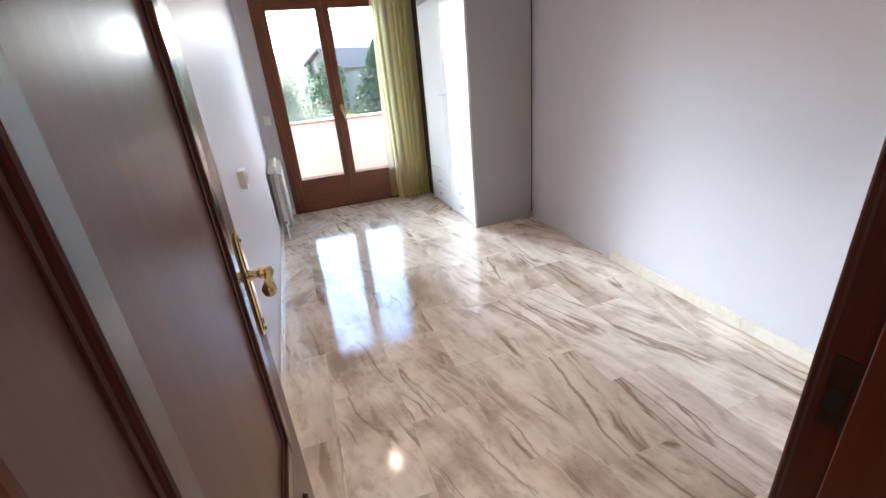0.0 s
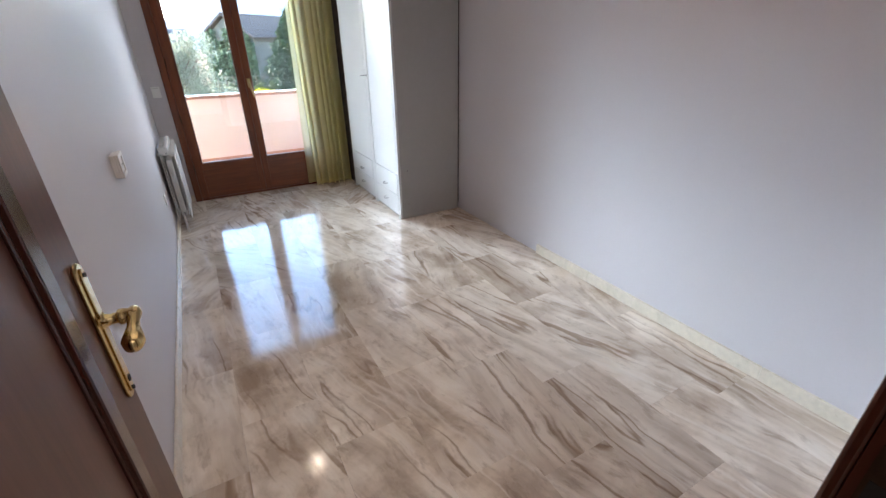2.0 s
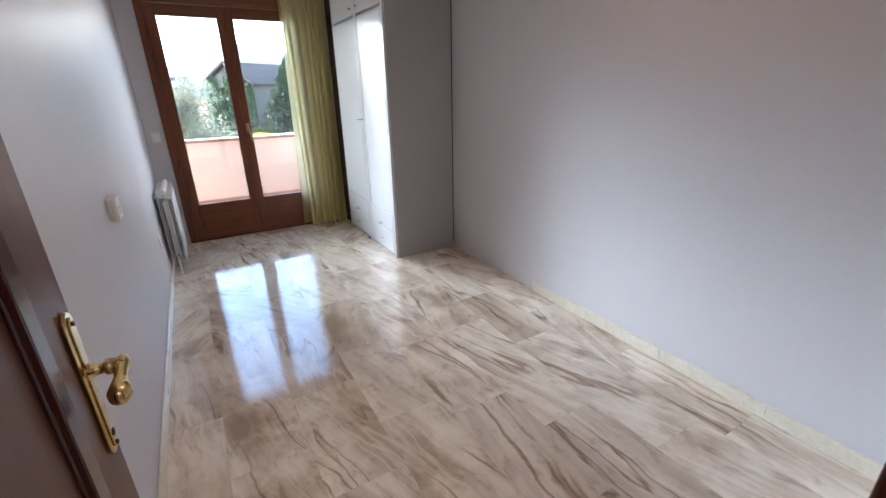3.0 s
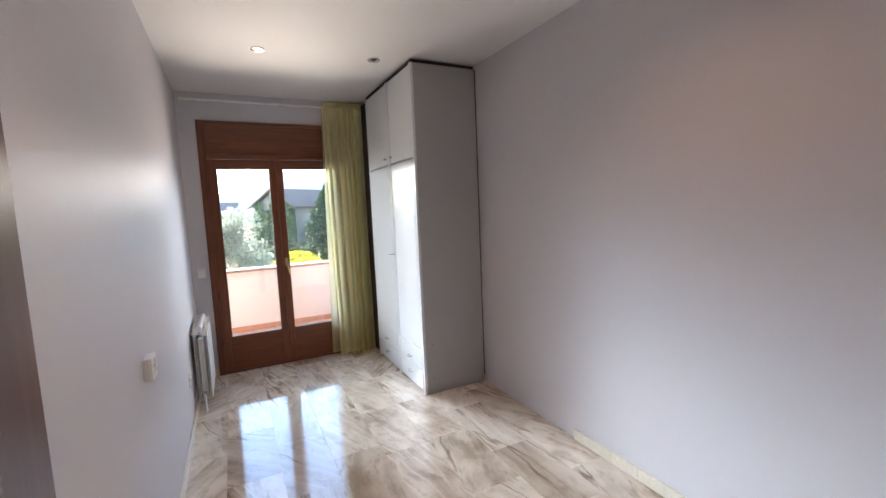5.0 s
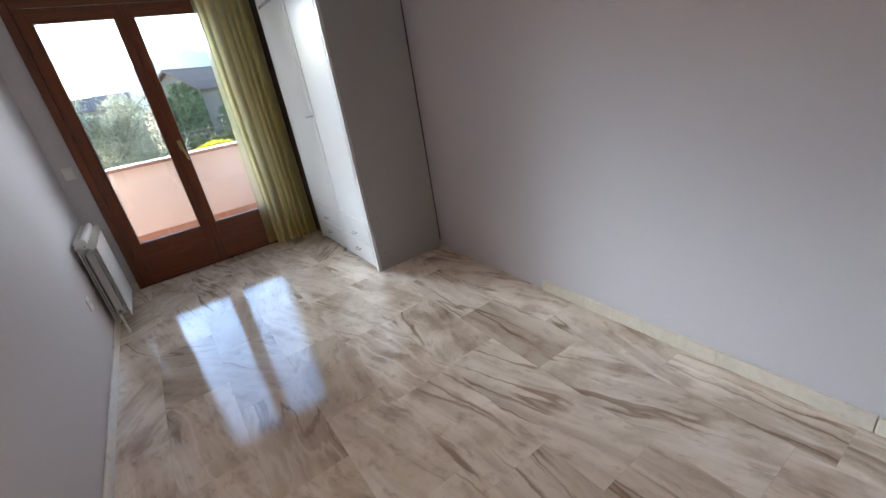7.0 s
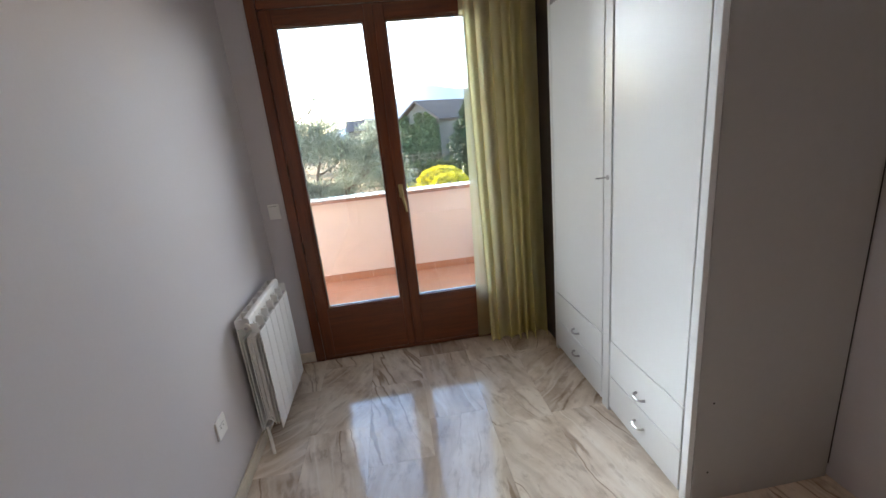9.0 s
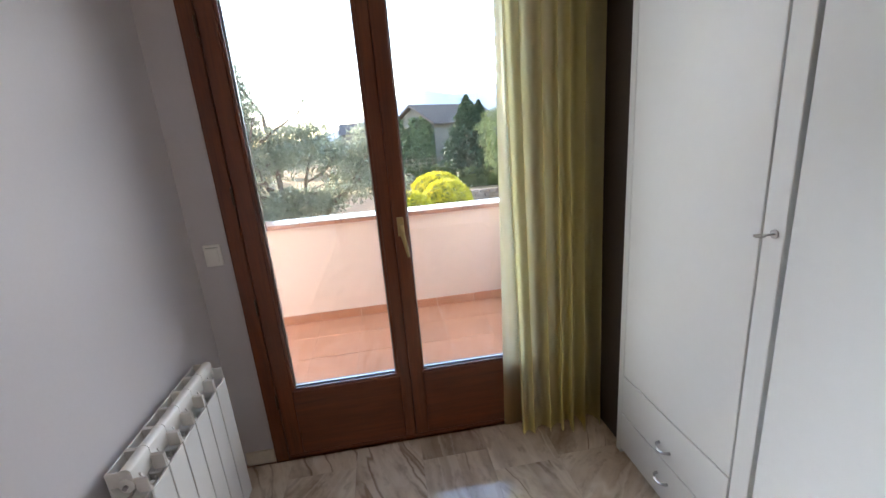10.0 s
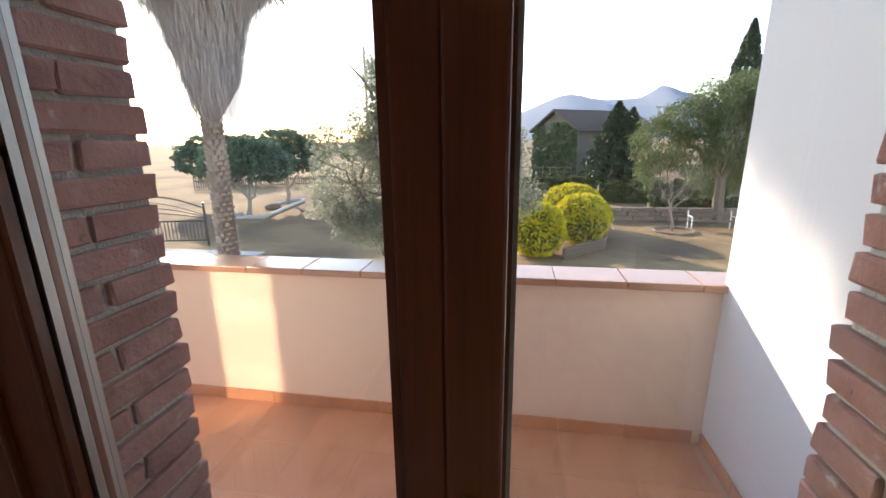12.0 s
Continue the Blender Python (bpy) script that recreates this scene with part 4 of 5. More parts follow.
# facade round the opening, brick piers beside it
bm = bmesh.new()
box(bm, -0.96, 0.215, 5.12, YO - 0.01, 0, 3.4)
box(bm, -3.4, -2.62, 5.12, YO - 0.01, 0, 3.4)
box(bm, -2.62, -0.96, 5.12, YO - 0.01, 2.46, 3.4)
box(bm, 1.842, BX + 0.2, 5.12, YO - 0.01, 0, 3.4)
box(bm, 0.215, 1.842, 5.12, YO - 0.01, 2.46, 3.4)
solid("wall_facade", bm, M_WHITE, "white stucco outer wall of the house", "wall")
solid("roof", slab(-1.9, 2.75, -1.9, YO + 0.1, 3.4, 3.5), M_WHITE, "flat roof over the room", "roof")

for x0, x1, inner in ((0.215, 0.455, 1), (1.602, 1.842, -1), (-2.62, -2.38, 1), (-1.20, -0.96, -1)):
    pier = solid("brick_pier", slab(x0 + (0 if inner > 0 else 0.012), x1 - (0.012 if inner > 0 else 0), 5.121, YO - 0.012, 0, 2.46), M_MORTAR, "rough red brick jamb of the balcony door", "brick pier")
    rng = random.Random(7 if inner > 0 else 8)

    def brick_meshes(half):
        made = []
        for q in range(5):
            bm = slab(-0.12, 0.12, -half, half, -0.0225, 0.0225, 0.0035, 1)
            for v in bm.verts:
                v.co += Vector((rng.uniform(-0.0022, 0.0022), rng.uniform(-0.004, 0.004), rng.uniform(-0.002, 0.002)))
            me = mesh_of("brick", bm)
            me.materials.append(M_BRICK)
            made.append(me)
        return made
    long_b, short_b, cut_b = brick_meshes(0.10), brick_meshes(0.0635), brick_meshes(0.033)
    for k in range(43):
        z = 0.012 + 0.0228 + k * 0.0571
        jx = rng.uniform(-0.003, 0.004) * inner
        jy = rng.uniform(-0.006, 0.008)
        tilt = rng.uniform(-0.012, 0.012)
        cx = (x0 + x1) / 2
        if k % 2 == 0:
            piece("brick", rng.choice(long_b), pier, (cx + jx, 5.231 + jy, z), tilt)
        else:
            piece("brick", rng.choice(cut_b), pier, (cx + jx, 5.160, z), tilt)
            piece("brick", rng.choice(short_b), pier, (cx + jx * 0.5, 5.2695 + jy, z), -tilt)

# the next balcony door, shut, inferred and out of view, its panes before drawn curtains
nd = thing("balcony_door", (-1.755, 5.13, 0), "closed varnished wooden glazed balcony door of the next room", "balcony door", kind="structure")
for xa, xb in ((-2.38, -2.25), (-1.80, -1.71), (-1.26, -1.195)):
    part("leaf_stile", slab(xa, xb, 5.122, 5.165, 0.0, 2.46, 0.004), M_OAK, nd)
for za, zb in ((0.0, 0.35), (2.0, 2.46)):
    for xa, xb in ((-2.25, -1.80), (-1.71, -1.26)):
        part("rail", slab(xa, xb, 5.124, 5.163, za, zb, 0.004), M_OAK_X, nd)
for xa, xb in ((-2.25, -1.80), (-1.71, -1.26)):
    part("pane", slab(xa, xb, 5.140, 5.146, 0.35, 2.0), M_GLASS, nd, "clear glass pane")

# coping tiles
TP = 0.322
cap_mesh = mesh_of("coping_tile", slab(-TP / 2 + 0.0015, TP / 2 - 0.0015, -0.112, 0.112, -0.018, 0.018, 0.005, 2))
cap_mesh.materials.append(M_TERRA_CAP)
for k in range(-5, 13):
    piece("coping_tile", cap_mesh, parapet, (-1.74 + k * TP - 0.01, 6.698, PZ + 0.020), 0)
# skirting and floor tiles
sk_mesh = mesh_of("skirting_tile", slab(-TP / 2 + 0.0015, TP / 2 - 0.0015, -0.005, 0.005, -0.036, 0.036, 0.003, 1))
sk_mesh.materials.append(M_TERRA)
for k in range(-4, 11):
    piece("skirting_tile", sk_mesh, parapet, (0.08 + TP * (k - 4.5) - 0.003, PY0 - 0.0055, 0.036), 0)
for k in range(4):
    piece("skirting_tile", sk_mesh, side_wall, (BX - 0.0055, PY0 - 0.0115 - TP * (k + 0.5), 0.036), math.pi / 2)
bt_mesh = mesh_of("floor_tile", slab(-TP / 2 + 0.0017, TP / 2 - 0.0017, -TP / 2 + 0.0017, TP / 2 - 0.0017, -0.012, 0.0, 0.001, 1))
bt_mesh.materials.append(M_TERRA)
for i in range(-10, 7):
    for j in range(-3, 3):
        x, y = 0.08 + TP * (i + 0.5), 5.985 + TP * (j + 0.5)
        if x + TP / 2 < BX + 0.1 and x > -3.4 and y - TP / 2 > 5.0 and y < PY0 + 0.1:
            piece("floor_tile", bt_mesh, balcony_floor, (x, y, 0.0), 0)

# ---- marble slabs of the room's floor ----
def marble_strip(x0, x1, seams):
    """One strip of slabs along the room, cut at the given places."""
    for ya, yb in zip(seams, seams[1:]):
        me = mesh_of("floor_slab", slab(-(x1 - x0) / 2 + 0.0003, (x1 - x0) / 2 - 0.0003, -(yb - ya) / 2 + 0.0003, (yb - ya) / 2 - 0.0003, -0.004, 0.0))
        me.materials.append(M_MARBLE)
        piece("floor_slab", me, floor, ((x0 + x1) / 2, (ya + yb) / 2, 0.0), 0)


def run_of(first, step=0.61):
    ys = [first + step * k for k in range(-8, 9)]
    return [-1.6] + [y for y in ys if -1.5 < y < 5.0] + [5.11]


SW = 0.30
marble_strip(XL - 0.02, 0.46, run_of(2.24))
marble_strip(0.46, 0.46 + SW, run_of(1.855))
marble_strip(0.76, 0.76 + SW, run_of(2.185))
marble_strip(1.06, 1.06 + SW, run_of(1.83))
marble_strip(1.36, 1.36 + SW, run_of(1.70))
marble_strip(1.66, 1.66 + SW, [-1.6, -1.02, -0.41, 0.20, 0.81, 1.44, 2.33, 2.94, 3.55, 4.16, 4.77, 5.11])
marble_strip(1.96, 1.96 + SW, [-1.6, -1.33, -0.72, -0.11, 0.50, 1.115, 2.0, 2.61, 3.22, 3.83, 4.44, 5.11])
marble_strip(2.26, XR + 0.02, run_of(1.62))

# ---- garden ----
G = -3.1
ground = solid("ground", slab(-2500, 2500, -2500, 3500, G - 0.3, G), M_GROUND, "dry ochre and brown lawn with bare earth patches", "ground")
solid("wall_house_below", slab(-3.4, 2.75, -1.9, PY1 - 0.02, G, -0.26), M_WHITE, "white stucco lower storey of the house", "wall")


def rand_dirs(rng, n):
    v = rng.normal(size=(n, 3))
    return v / np.linalg.norm(v, axis=1)[:, None]


def leaf_cloud(name, centres, normals, length, width, material, parent, seed, label="", droop=0.0):
    """Many small folded leaf blades, one at each centre."""
    rng = np.random.default_rng(seed)
    n = len(centres)
    d = normals + 0.9 * rand_dirs(rng, n)
    d[:, 2] -= droop
    d /= np.linalg.norm(d, axis=1)[:, None]
    s = np.cross(d, rand_dirs(rng, n))
    s /= np.linalg.norm(s, axis=1)[:, None] + 1e-9
    k = rng.uniform(0.6, 1.35, (n, 1))
    L, W = d * length * k, s * width * k
    up = np.cross(d, s) * width * 0.25
    V = np.empty((n, 4, 3))
    V[:, 0], V[:, 1], V[:, 2], V[:, 3] = centres - L * 0.5, centres + W * 0.5 + up, centres + L * 0.5, centres - W * 0.5 + up
    F = np.arange(n * 4).reshape(n, 4)
    ob = raw(name, V.reshape(-1, 3).tolist(), F.tolist(), material, parent, label)
    return tagged(ob, kind="stuff")


def lobes_points(lobes, n, seed, inner=0.55, gap=0.35):
    """Points through the outer shells of several ellipsoids, with gaps."""
    rng = np.random.default_rng(seed)
    w = np.array([r[3] * r[4] for r in lobes])
    w = w / w.sum()
    pick = rng.choice(len(lobes), n, p=w)
    arr = np.array(lobes)
    d = rand_dirs(rng, n)
    r = (inner + (1 - inner) * rng.random(n) ** 0.5)[:, None]
    bumps = 1 + 0.16 * np.sin(d[:, :1] * 7 + arr[pick, :1]) * np.cos(d[:, 1:2] * 6 + pick[:, None]) + 0.1 * np.sin(d[:, 2:] * 11)
    p = arr[pick, :3] + d * arr[pick, 3:6] * r * bumps
    keep = np.sin(p[:, 0] * 2.9 + 1) + np.sin(p[:, 1] * 3.3) + np.sin(p[:, 2] * 3.7 + 2) > -3 + 6 * gap * 0.62
    keep |= rng.random(n) < 0.35
    return p[keep], d[keep]


def limb(bm, rng, start, end, r0, r1, bends=4, wander=0.12):
    a, b = Vector(start), Vector(end)
    pts, rad = [], []
    for i in range(bends + 1):
        t = i / bends
        p = a.lerp(b, t)
        if 0 < i < bends:
            p += Vector([rng.uniform(-1, 1) for _ in range(3)]) * wander * (b - a).length
        pts.append(p)
        rad.append(r0 + (r1 - r0) * t)
    return tube(bm, pts, rad, 7)


def tree(name, base, label, trunk_top, r, limbs, lobes, n, leaf, material, bark, seed, lean=(0, 0), droop=0.0, inner=0.5, gap=0.35, twigs=0):
    rng = random.Random(seed)
    t = thing(name, base, label, "tree" if "shrub" not in name else "shrub")
    b = Vector(base)
    top = b + Vector((lean[0], lean[1], trunk_top))
    bm = bmesh.new()
    limb(bm, rng, b + Vector((0, 0, -0.05)), top, r, r * 0.7, 4, 0.05)
    part("trunk", bm, bark, t, "", True)
    for e in limbs:
        bm = bmesh.new()
        end = b + Vector(e)
        limb(bm, rng, top - Vector((0, 0, 0.1)), end, r * 0.6, r * 0.15, 4, 0.08)
        for q in range(4):
            f = 0.4 + 0.15 * q
            s = top.lerp(end, f)
            limb(bm, rng, s, s + Vector((rng.uniform(-1, 1), rng.uniform(-1, 1), rng.uniform(0.1, 0.9))) * (end - top).length * 0.35, r * 0.22, r * 0.05, 3, 0.1)
        part("limb", bm, bark, t, "", True)
    if n:
        world_lobes = [(b.x + l[0], b.y + l[1], b.z + l[2], l[3], l[4], l[5]) for l in lobes]
        p, d = lobes_points(world_lobes, n, seed, inner, gap)
        leaf_cloud("crown", p, d, leaf[0], leaf[1], material, t, seed + 1, "", droop)
    return t


# tall palm with a skirt of dead fronds
def palm():
    bx, by = -4.55, 12.0
    t = thing("palm_tree", (bx, by, G), "tall fan palm with a shaggy grey skirt of dead fronds", "palm tree")
    rng = random.Random(5)
    part("trunk", tube(bmesh.new(), [(bx - 0.05, by, G - 0.05), (bx, by, -1), (bx + 0.02, by, 1.5), (bx + 0.12, by, 3.5), (bx + 0.16, by, 5.6)], [0.22, 0.175, 0.165, 0.165, 0.18], 14), M_PALM_CORE, t, "", True)
    # criss-cross leaf bases round the trunk
    V, F = [], []
    rows = 60
    for j in range(rows):
        z = G + 0.1 + j * 0.098
        rr = 0.19 if z < -1.5 else 0.168
        for k in range(9):
            a = 2 * math.pi * (k + 0.5 * (j % 2)) / 9 + rng.uniform(-0.08, 0.08)
            c, s = math.cos(a), math.sin(a)
            xc = bx + 0.02 * max(0, z) ** 0.8 - 0.02
            w = rng.uniform(0.042, 0.066)
            h = rng.uniform(0.045, 0.075)
            out = rng.uniform(0.03, 0.065)
            i = len(V)
            p = Vector((xc + c * rr, by + s * rr, z))
            side = Vector((-s, c, 0))
            o = Vector((c, s, 0))
            for q in (p - side * w - Vector((0, 0, h)), p + side * w - Vector((0, 0, h)), p + side * w * 0.55 + o * out + Vector((0, 0, h * 0.7)), p - side * w * 0.55 + o * out + Vector((0, 0, h * 0.7)), p + Vector((0, 0, h * 0.35)) - side * w * 0.9 - o * 0.02, p + Vector((0, 0, h * 0.35)) + side * w * 0.9 - o * 0.02):
                V.append(tuple(q))
            F += [(i, i + 1, i + 2, i + 3), (i + 3, i + 2, i + 5, i + 4), (i, i + 3, i + 4), (i + 1, i + 5, i + 2)]
    tagged(raw("leaf_bases", V, F, M_PALM, t, "criss-cross stubs of old leaves"), kind="stuff")
    # hanging dead fronds
    V, F = [], []
    for k in range(12000):
        a = rng.uniform(0, 2 * math.pi)
        z0 = rng.uniform(2.35, 5.8)
        rad = 0.30 + 0.25 * (z0 - 2.25) + 0.75 * max(0.0, min(z0, 5.0) - 3.9)
        rad *= rng.uniform(0.82, 1.1)
        L = rng.uniform(0.3, 0.75)
        c, s = math.cos(a), math.sin(a)
        base = Vector((bx + 0.14 + c * rad, by + s * rad, z0))
        tip = base + Vector((-c * 0.10 * L + rng.uniform(-0.2, 0.2) * L, -s * 0.10 * L + rng.uniform(-0.15, 0.15) * L, -L * rng.uniform(0.8, 1.15)))
        w = rng.uniform(0.005, 0.013)
        sd = Vector((-s, c, 0)) * w
        mid = base.lerp(tip, 0.5) + Vector((c, s, 0)) * 0.05
        i = len(V)
        V += [tuple(base - sd), tuple(base + sd), tuple(mid + sd), tuple(mid - sd), tuple(tip)]
        F += [(i, i + 1, i + 2, i + 3), (i + 3, i + 2, i + 4)]
    # stout inner mass of the skirt
    tagged(raw("dead_frond_skirt", V, F, M_THATCH, t, "hanging skirt of dry grey fronds"), kind="stuff")
    # flares wide out of view to keep the sun off the balcony wall
    core = bmesh.new()
    tube(core, [(bx + 0.12, by, 2.25), (bx + 0.13, by, 2.7), (bx + 0.14, by, 3.4), (bx + 0.14, by, 4.2), (bx + 0.14, by, 5.3), (bx + 0.14, by, 5.7)], [0.2, 0.28, 0.46, 0.98, 1.7, 1.5], 16)
    part("skirt_core", core, M_THATCH, t, "", True)
    # live fans above, out of view, packed dense to shade the house from the sun
    for k in range(170):
        V, F = [], []
        a = 2 * math.pi * k / 170 * 11 + rng.uniform(-0.2, 0.2)
        el = rng.uniform(-0.27, 0.8)
        c, s = math.cos(a), math.sin(a)
        o = Vector((c * math.cos(el), s * math.cos(el), math.sin(el)))
        root = Vector((bx + 0.15, by, 5.1))
        hub = root + o * rng.uniform(0.9, 1.5)
        side = Vector((-s, c, 0))
        upv = side.cross(o)
        V += [tuple(root - side * 0.02), tuple(root + side * 0.02), tuple(hub + side * 0.012), tuple(hub - side * 0.012)]
        F.append((0, 1, 2, 3))
        for q in range(22):
            b2 = -1.9 + 3.8 * q / 21
            dv = o * math.cos(b2) + side * math.sin(b2)
            L = rng.uniform(0.75, 1.0)
            tip = hub + dv * L + Vector((0, 0, -0.25 * L))
            mid = hub + dv * L * 0.6 + upv * 0.02
            wv = dv.cross(upv).normalized() * 0.065
            i = len(V)
            V += [tuple(hub), tuple(mid - wv), tuple(tip), tuple(mid + wv)]
            F.append((i, i + 1, i + 2, i + 3))
        raw("frond", V, F, M_FROND, t)
    return t


palm()

# olive close to the house
tree("olive_tree", (-1.45, 14.6, G), "silvery olive tree with a loose open crown and leaning limbs", 1.3, 0.17,
     [(-1.5, 0.2, 4.1), (-0.4, -0.3, 5.2), (0.8, 0.3, 4.5), (2.4, 0.3, 4.2), (-1.0, 0.5, 5.0), (-0.75, 0.0, 6.1)],
     [(-1.6, 0, 3.3, 1.0, 0.9, 0.9), (-0.5, 0.2, 4.3, 1.0, 1.0, 0.75), (0.6, 0, 4.35, 1.0, 0.9, 0.75), (1.7, 0.2, 3.7, 0.85, 0.9, 0.8), (-1.0, 0, 5.0, 0.6, 0.5, 0.7), (-0.8, 0, 5.8, 0.4, 0.35, 0.8), (-2.0, 0, 4.4, 0.5, 0.45, 0.8), (0.5, 0, 5.1, 0.45, 0.4, 0.7), (-0.62, 0, 5.3, 0.35, 0.3, 0.5), (-0.75, 0, 6.0, 0.25, 0.25, 0.5), (-0.75, 0, 5.7, 0.2, 0.2, 0.8), (-0.9, -0.2, 2.6, 1.0, 0.8, 0.6), (0.3, 0, 3.0, 1.2, 0.8, 0.5), (2.3, 0.2, 4.2, 0.7, 0.6, 0.75), (2.6, 0.2, 3.3, 0.6, 0.6, 0.6)],
     46000, (0.11, 0.034), M_OLIVE, M_BARK, 21, (-0.15, 0.0), 0.0, 0.2, 0.5)

# clipped-headed fruit trees on the left lawn
for i, (x, y, k) in enumerate(((-15.8, 29.0, 1.08), (-16.2, 34.5, 1.18), (-22.0, 34.0, 1.1))):
    tree("orange_tree", (x, y, G), "round-headed dark green fruit tree with a forked trunk", 1.1 * k, 0.17,
         [(-1.3 * k, 0.1, 2.5 * k), (0.2, 0.4, 2.9 * k), (1.3 * k, -0.3, 2.4 * k)],
         [(-1.2 * k, 0, 3.1 * k, 1.5 * k, 1.5, 1.1 * k), (0.9 * k, 0.2, 3.3 * k, 1.6 * k, 1.6, 1.2 * k), (0.0, -0.3, 3.8 * k, 1.6 * k, 1.4, 1.0 * k), (2.0 * k, 0, 2.9 * k, 1.0, 1.0, 0.8)],
         9500, (0.26, 0.13), M_ORANGE, M_BARK_PALE, 31 + i, (0.1, 0), 0.1, 0.55, 0.2)
# small far trees behind them
for i, (x, y, h) in enumerate(((-33, 52, 5.0), (-27, 60, 4.6), (-21, 64, 5.2), (-13, 66, 5.0), (-42, 60, 5.2), (-7, 62, 4.6), (-2.5, 60, 5.0))):
    tree("garden_tree", (x, y, G), "distant hazy green garden tree", 1.6, 0.2, [(-1, 0, 3), (1, 0.3, 3.2)],
         [(-1.5, 0, h * 0.62, 1.9, 1.7, h * 0.3), (1.2, 0, h * 0.68, 2.0, 1.8, h * 0.28), (0, 0.5, h * 0.8, 1.6, 1.5, h * 0.22)], 2200, (0.42, 0.2), M_OLIVE if i % 2 else M_ORANGE, M_BARK, 51 + i, (0, 0), 0, 0.5, 0.25)

# feathery pepper tree, cypress and conifer on the right
tree("pepper_tree", (12.2, 30.0, G), "large feathery light green pepper tree with drooping foliage", 2.4, 0.32,
     [(-3.2, 0, 5.4), (-1.0, 0.5, 6.8), (1.8, 0.4, 6.6), (0.3, -0.6, 6.0)],
     [(-3.3, 0, 4.3, 1.6, 1.5, 1.5), (-2.3, 0, 5.4, 1.5, 1.5, 1.1), (-0.6, 0, 6.3, 1.7, 1.6, 1.3), (1.2, 0, 6.6, 1.9, 1.7, 1.4), (2.8, 0.2, 6.0, 1.6, 1.5, 1.6), (0.4, -0.6, 4.6, 2.0, 1.4, 1.6), (2.4, -0.5, 4.4, 1.8, 1.4, 1.6), (-1.7, -0.6, 3.6, 1.3, 1.1, 1.4), (-3.9, -0.2, 2.9, 0.8, 0.9, 1.2), (1.6, 0.8, 3.2, 1.6, 1.2, 1.4), (0.2, 1.0, 2.4, 1.5, 1.0, 1.2), (2.6, 0.2, 2.2, 1.4, 1.1, 1.3)],
     42000, (0.22, 0.05), M_PEPPER, M_BARK, 61, (-0.1, 0), 1.1, 0.45, 0.3)


def conifer(name, base, label, h, r, n, seed, slim, lean=0.0):
    t = thing(name, base, label, "tree")
    rng = np.random.default_rng(seed)
    b = np.array(base)
    part("trunk", tube(bmesh.new(), [tuple(b), (base[0] + lean, base[1], base[2] + h * 0.92)], [r * 0.16, 0.03], 8), M_BARK, t, "", True)
    v = rng.random(n) ** (0.8 if slim else 1.0)
    a = rng.random(n) * 2 * math.pi
    prof = np.minimum(1.0, (1 - v) * (1.9 if slim else 1.35)) ** 0.8 * np.minimum(1, 0.35 + v * 8)
    rad = r * prof * (0.7 + 0.3 * rng.random(n)) * (1 + 0.16 * np.sin(a * 5 + v * 30) + 0.12 * np.sin(v * 44))
    p = np.stack([b[0] + lean * v + np.cos(a) * rad, b[1] + np.sin(a) * rad, b[2] + 0.25 + v * (h - 0.25)], 1)
    d = np.stack([np.cos(a) * 0.5, np.sin(a) * 0.5, np.full(n, 1.0 if slim else 0.4)], 1)
    leaf_cloud("crown", p, d, 0.42, 0.14, M_CYPRESS, t, seed + 1)


conifer("cypress_tree", (19.3, 45.5, G), "tall narrow dark cypress tree leaning slightly", 13.6, 1.75, 7000, 71, True, 0.3)
conifer("conifer_tree", (9.3, 43.0, G), "dark green bushy conifer in front of the barn", 7.4, 2.5, 8000, 73, False)
conifer("conifer_tree", (10.8, 44.5, G), "dark green bushy conifer in front of the barn", 7.0, 1.9, 5000, 75, False)


# clipped golden shrubs
def shrub(x, y, z, rx, rz, seed):
    t = thing("shrub", (x, y, G), "clipped round golden yellow-green shrub", "shrub", "golden shrubs")
    bm = bmesh.new()
    bmesh.ops.create_icosphere(bm, subdivisions=3, radius=1.0)
    for v in bm.verts:
        k = 0.9 + 0.05 * noise.noise(v.co * 3 + Vector((seed, 0, 0)))
        v.co = Vector((x + v.co.x * rx * k, y + v.co.y * rx * k, z + v.co.z * rz * k))
    part("inner_shade_core", bm, M_BUSH_IN, t, "", True)
    rng = np.random.default_rng(seed)
    n = 5200
    d = rand_dirs(rng, n)
    d[:, 2] = np.abs(d[:, 2]) * np.where(rng.random(n) < 0.3, -1, 1)
    r = 0.92 + 0.10 * rng.random(n) + 0.035 * np.sin(d[:, 0] * 12 + seed) * np.sin(d[:, 2] * 10) + 0.03 * np.sin(d[:, 1] * 17)
    p = np.array((x, y, z)) + d * np.array((rx, rx, rz)) * r[:, None]
    leaf_cloud("foliage", p, d, 0.12, 0.07, M_BUSH, t, seed + 3)
    part("stem", tube(bmesh.new(), [(x, y, G - 0.02), (x, y, z)], 0.09, 8), M_BARK, t)


shrub(1.95, 21.6, G + 1.05, 1.18, 1.1, 81)
shrub(4.0, 23.6, G + 1.15, 1.22, 1.12, 83)
shrub(4.05, 27.6, G + 1.15, 1.55, 1.15, 85)


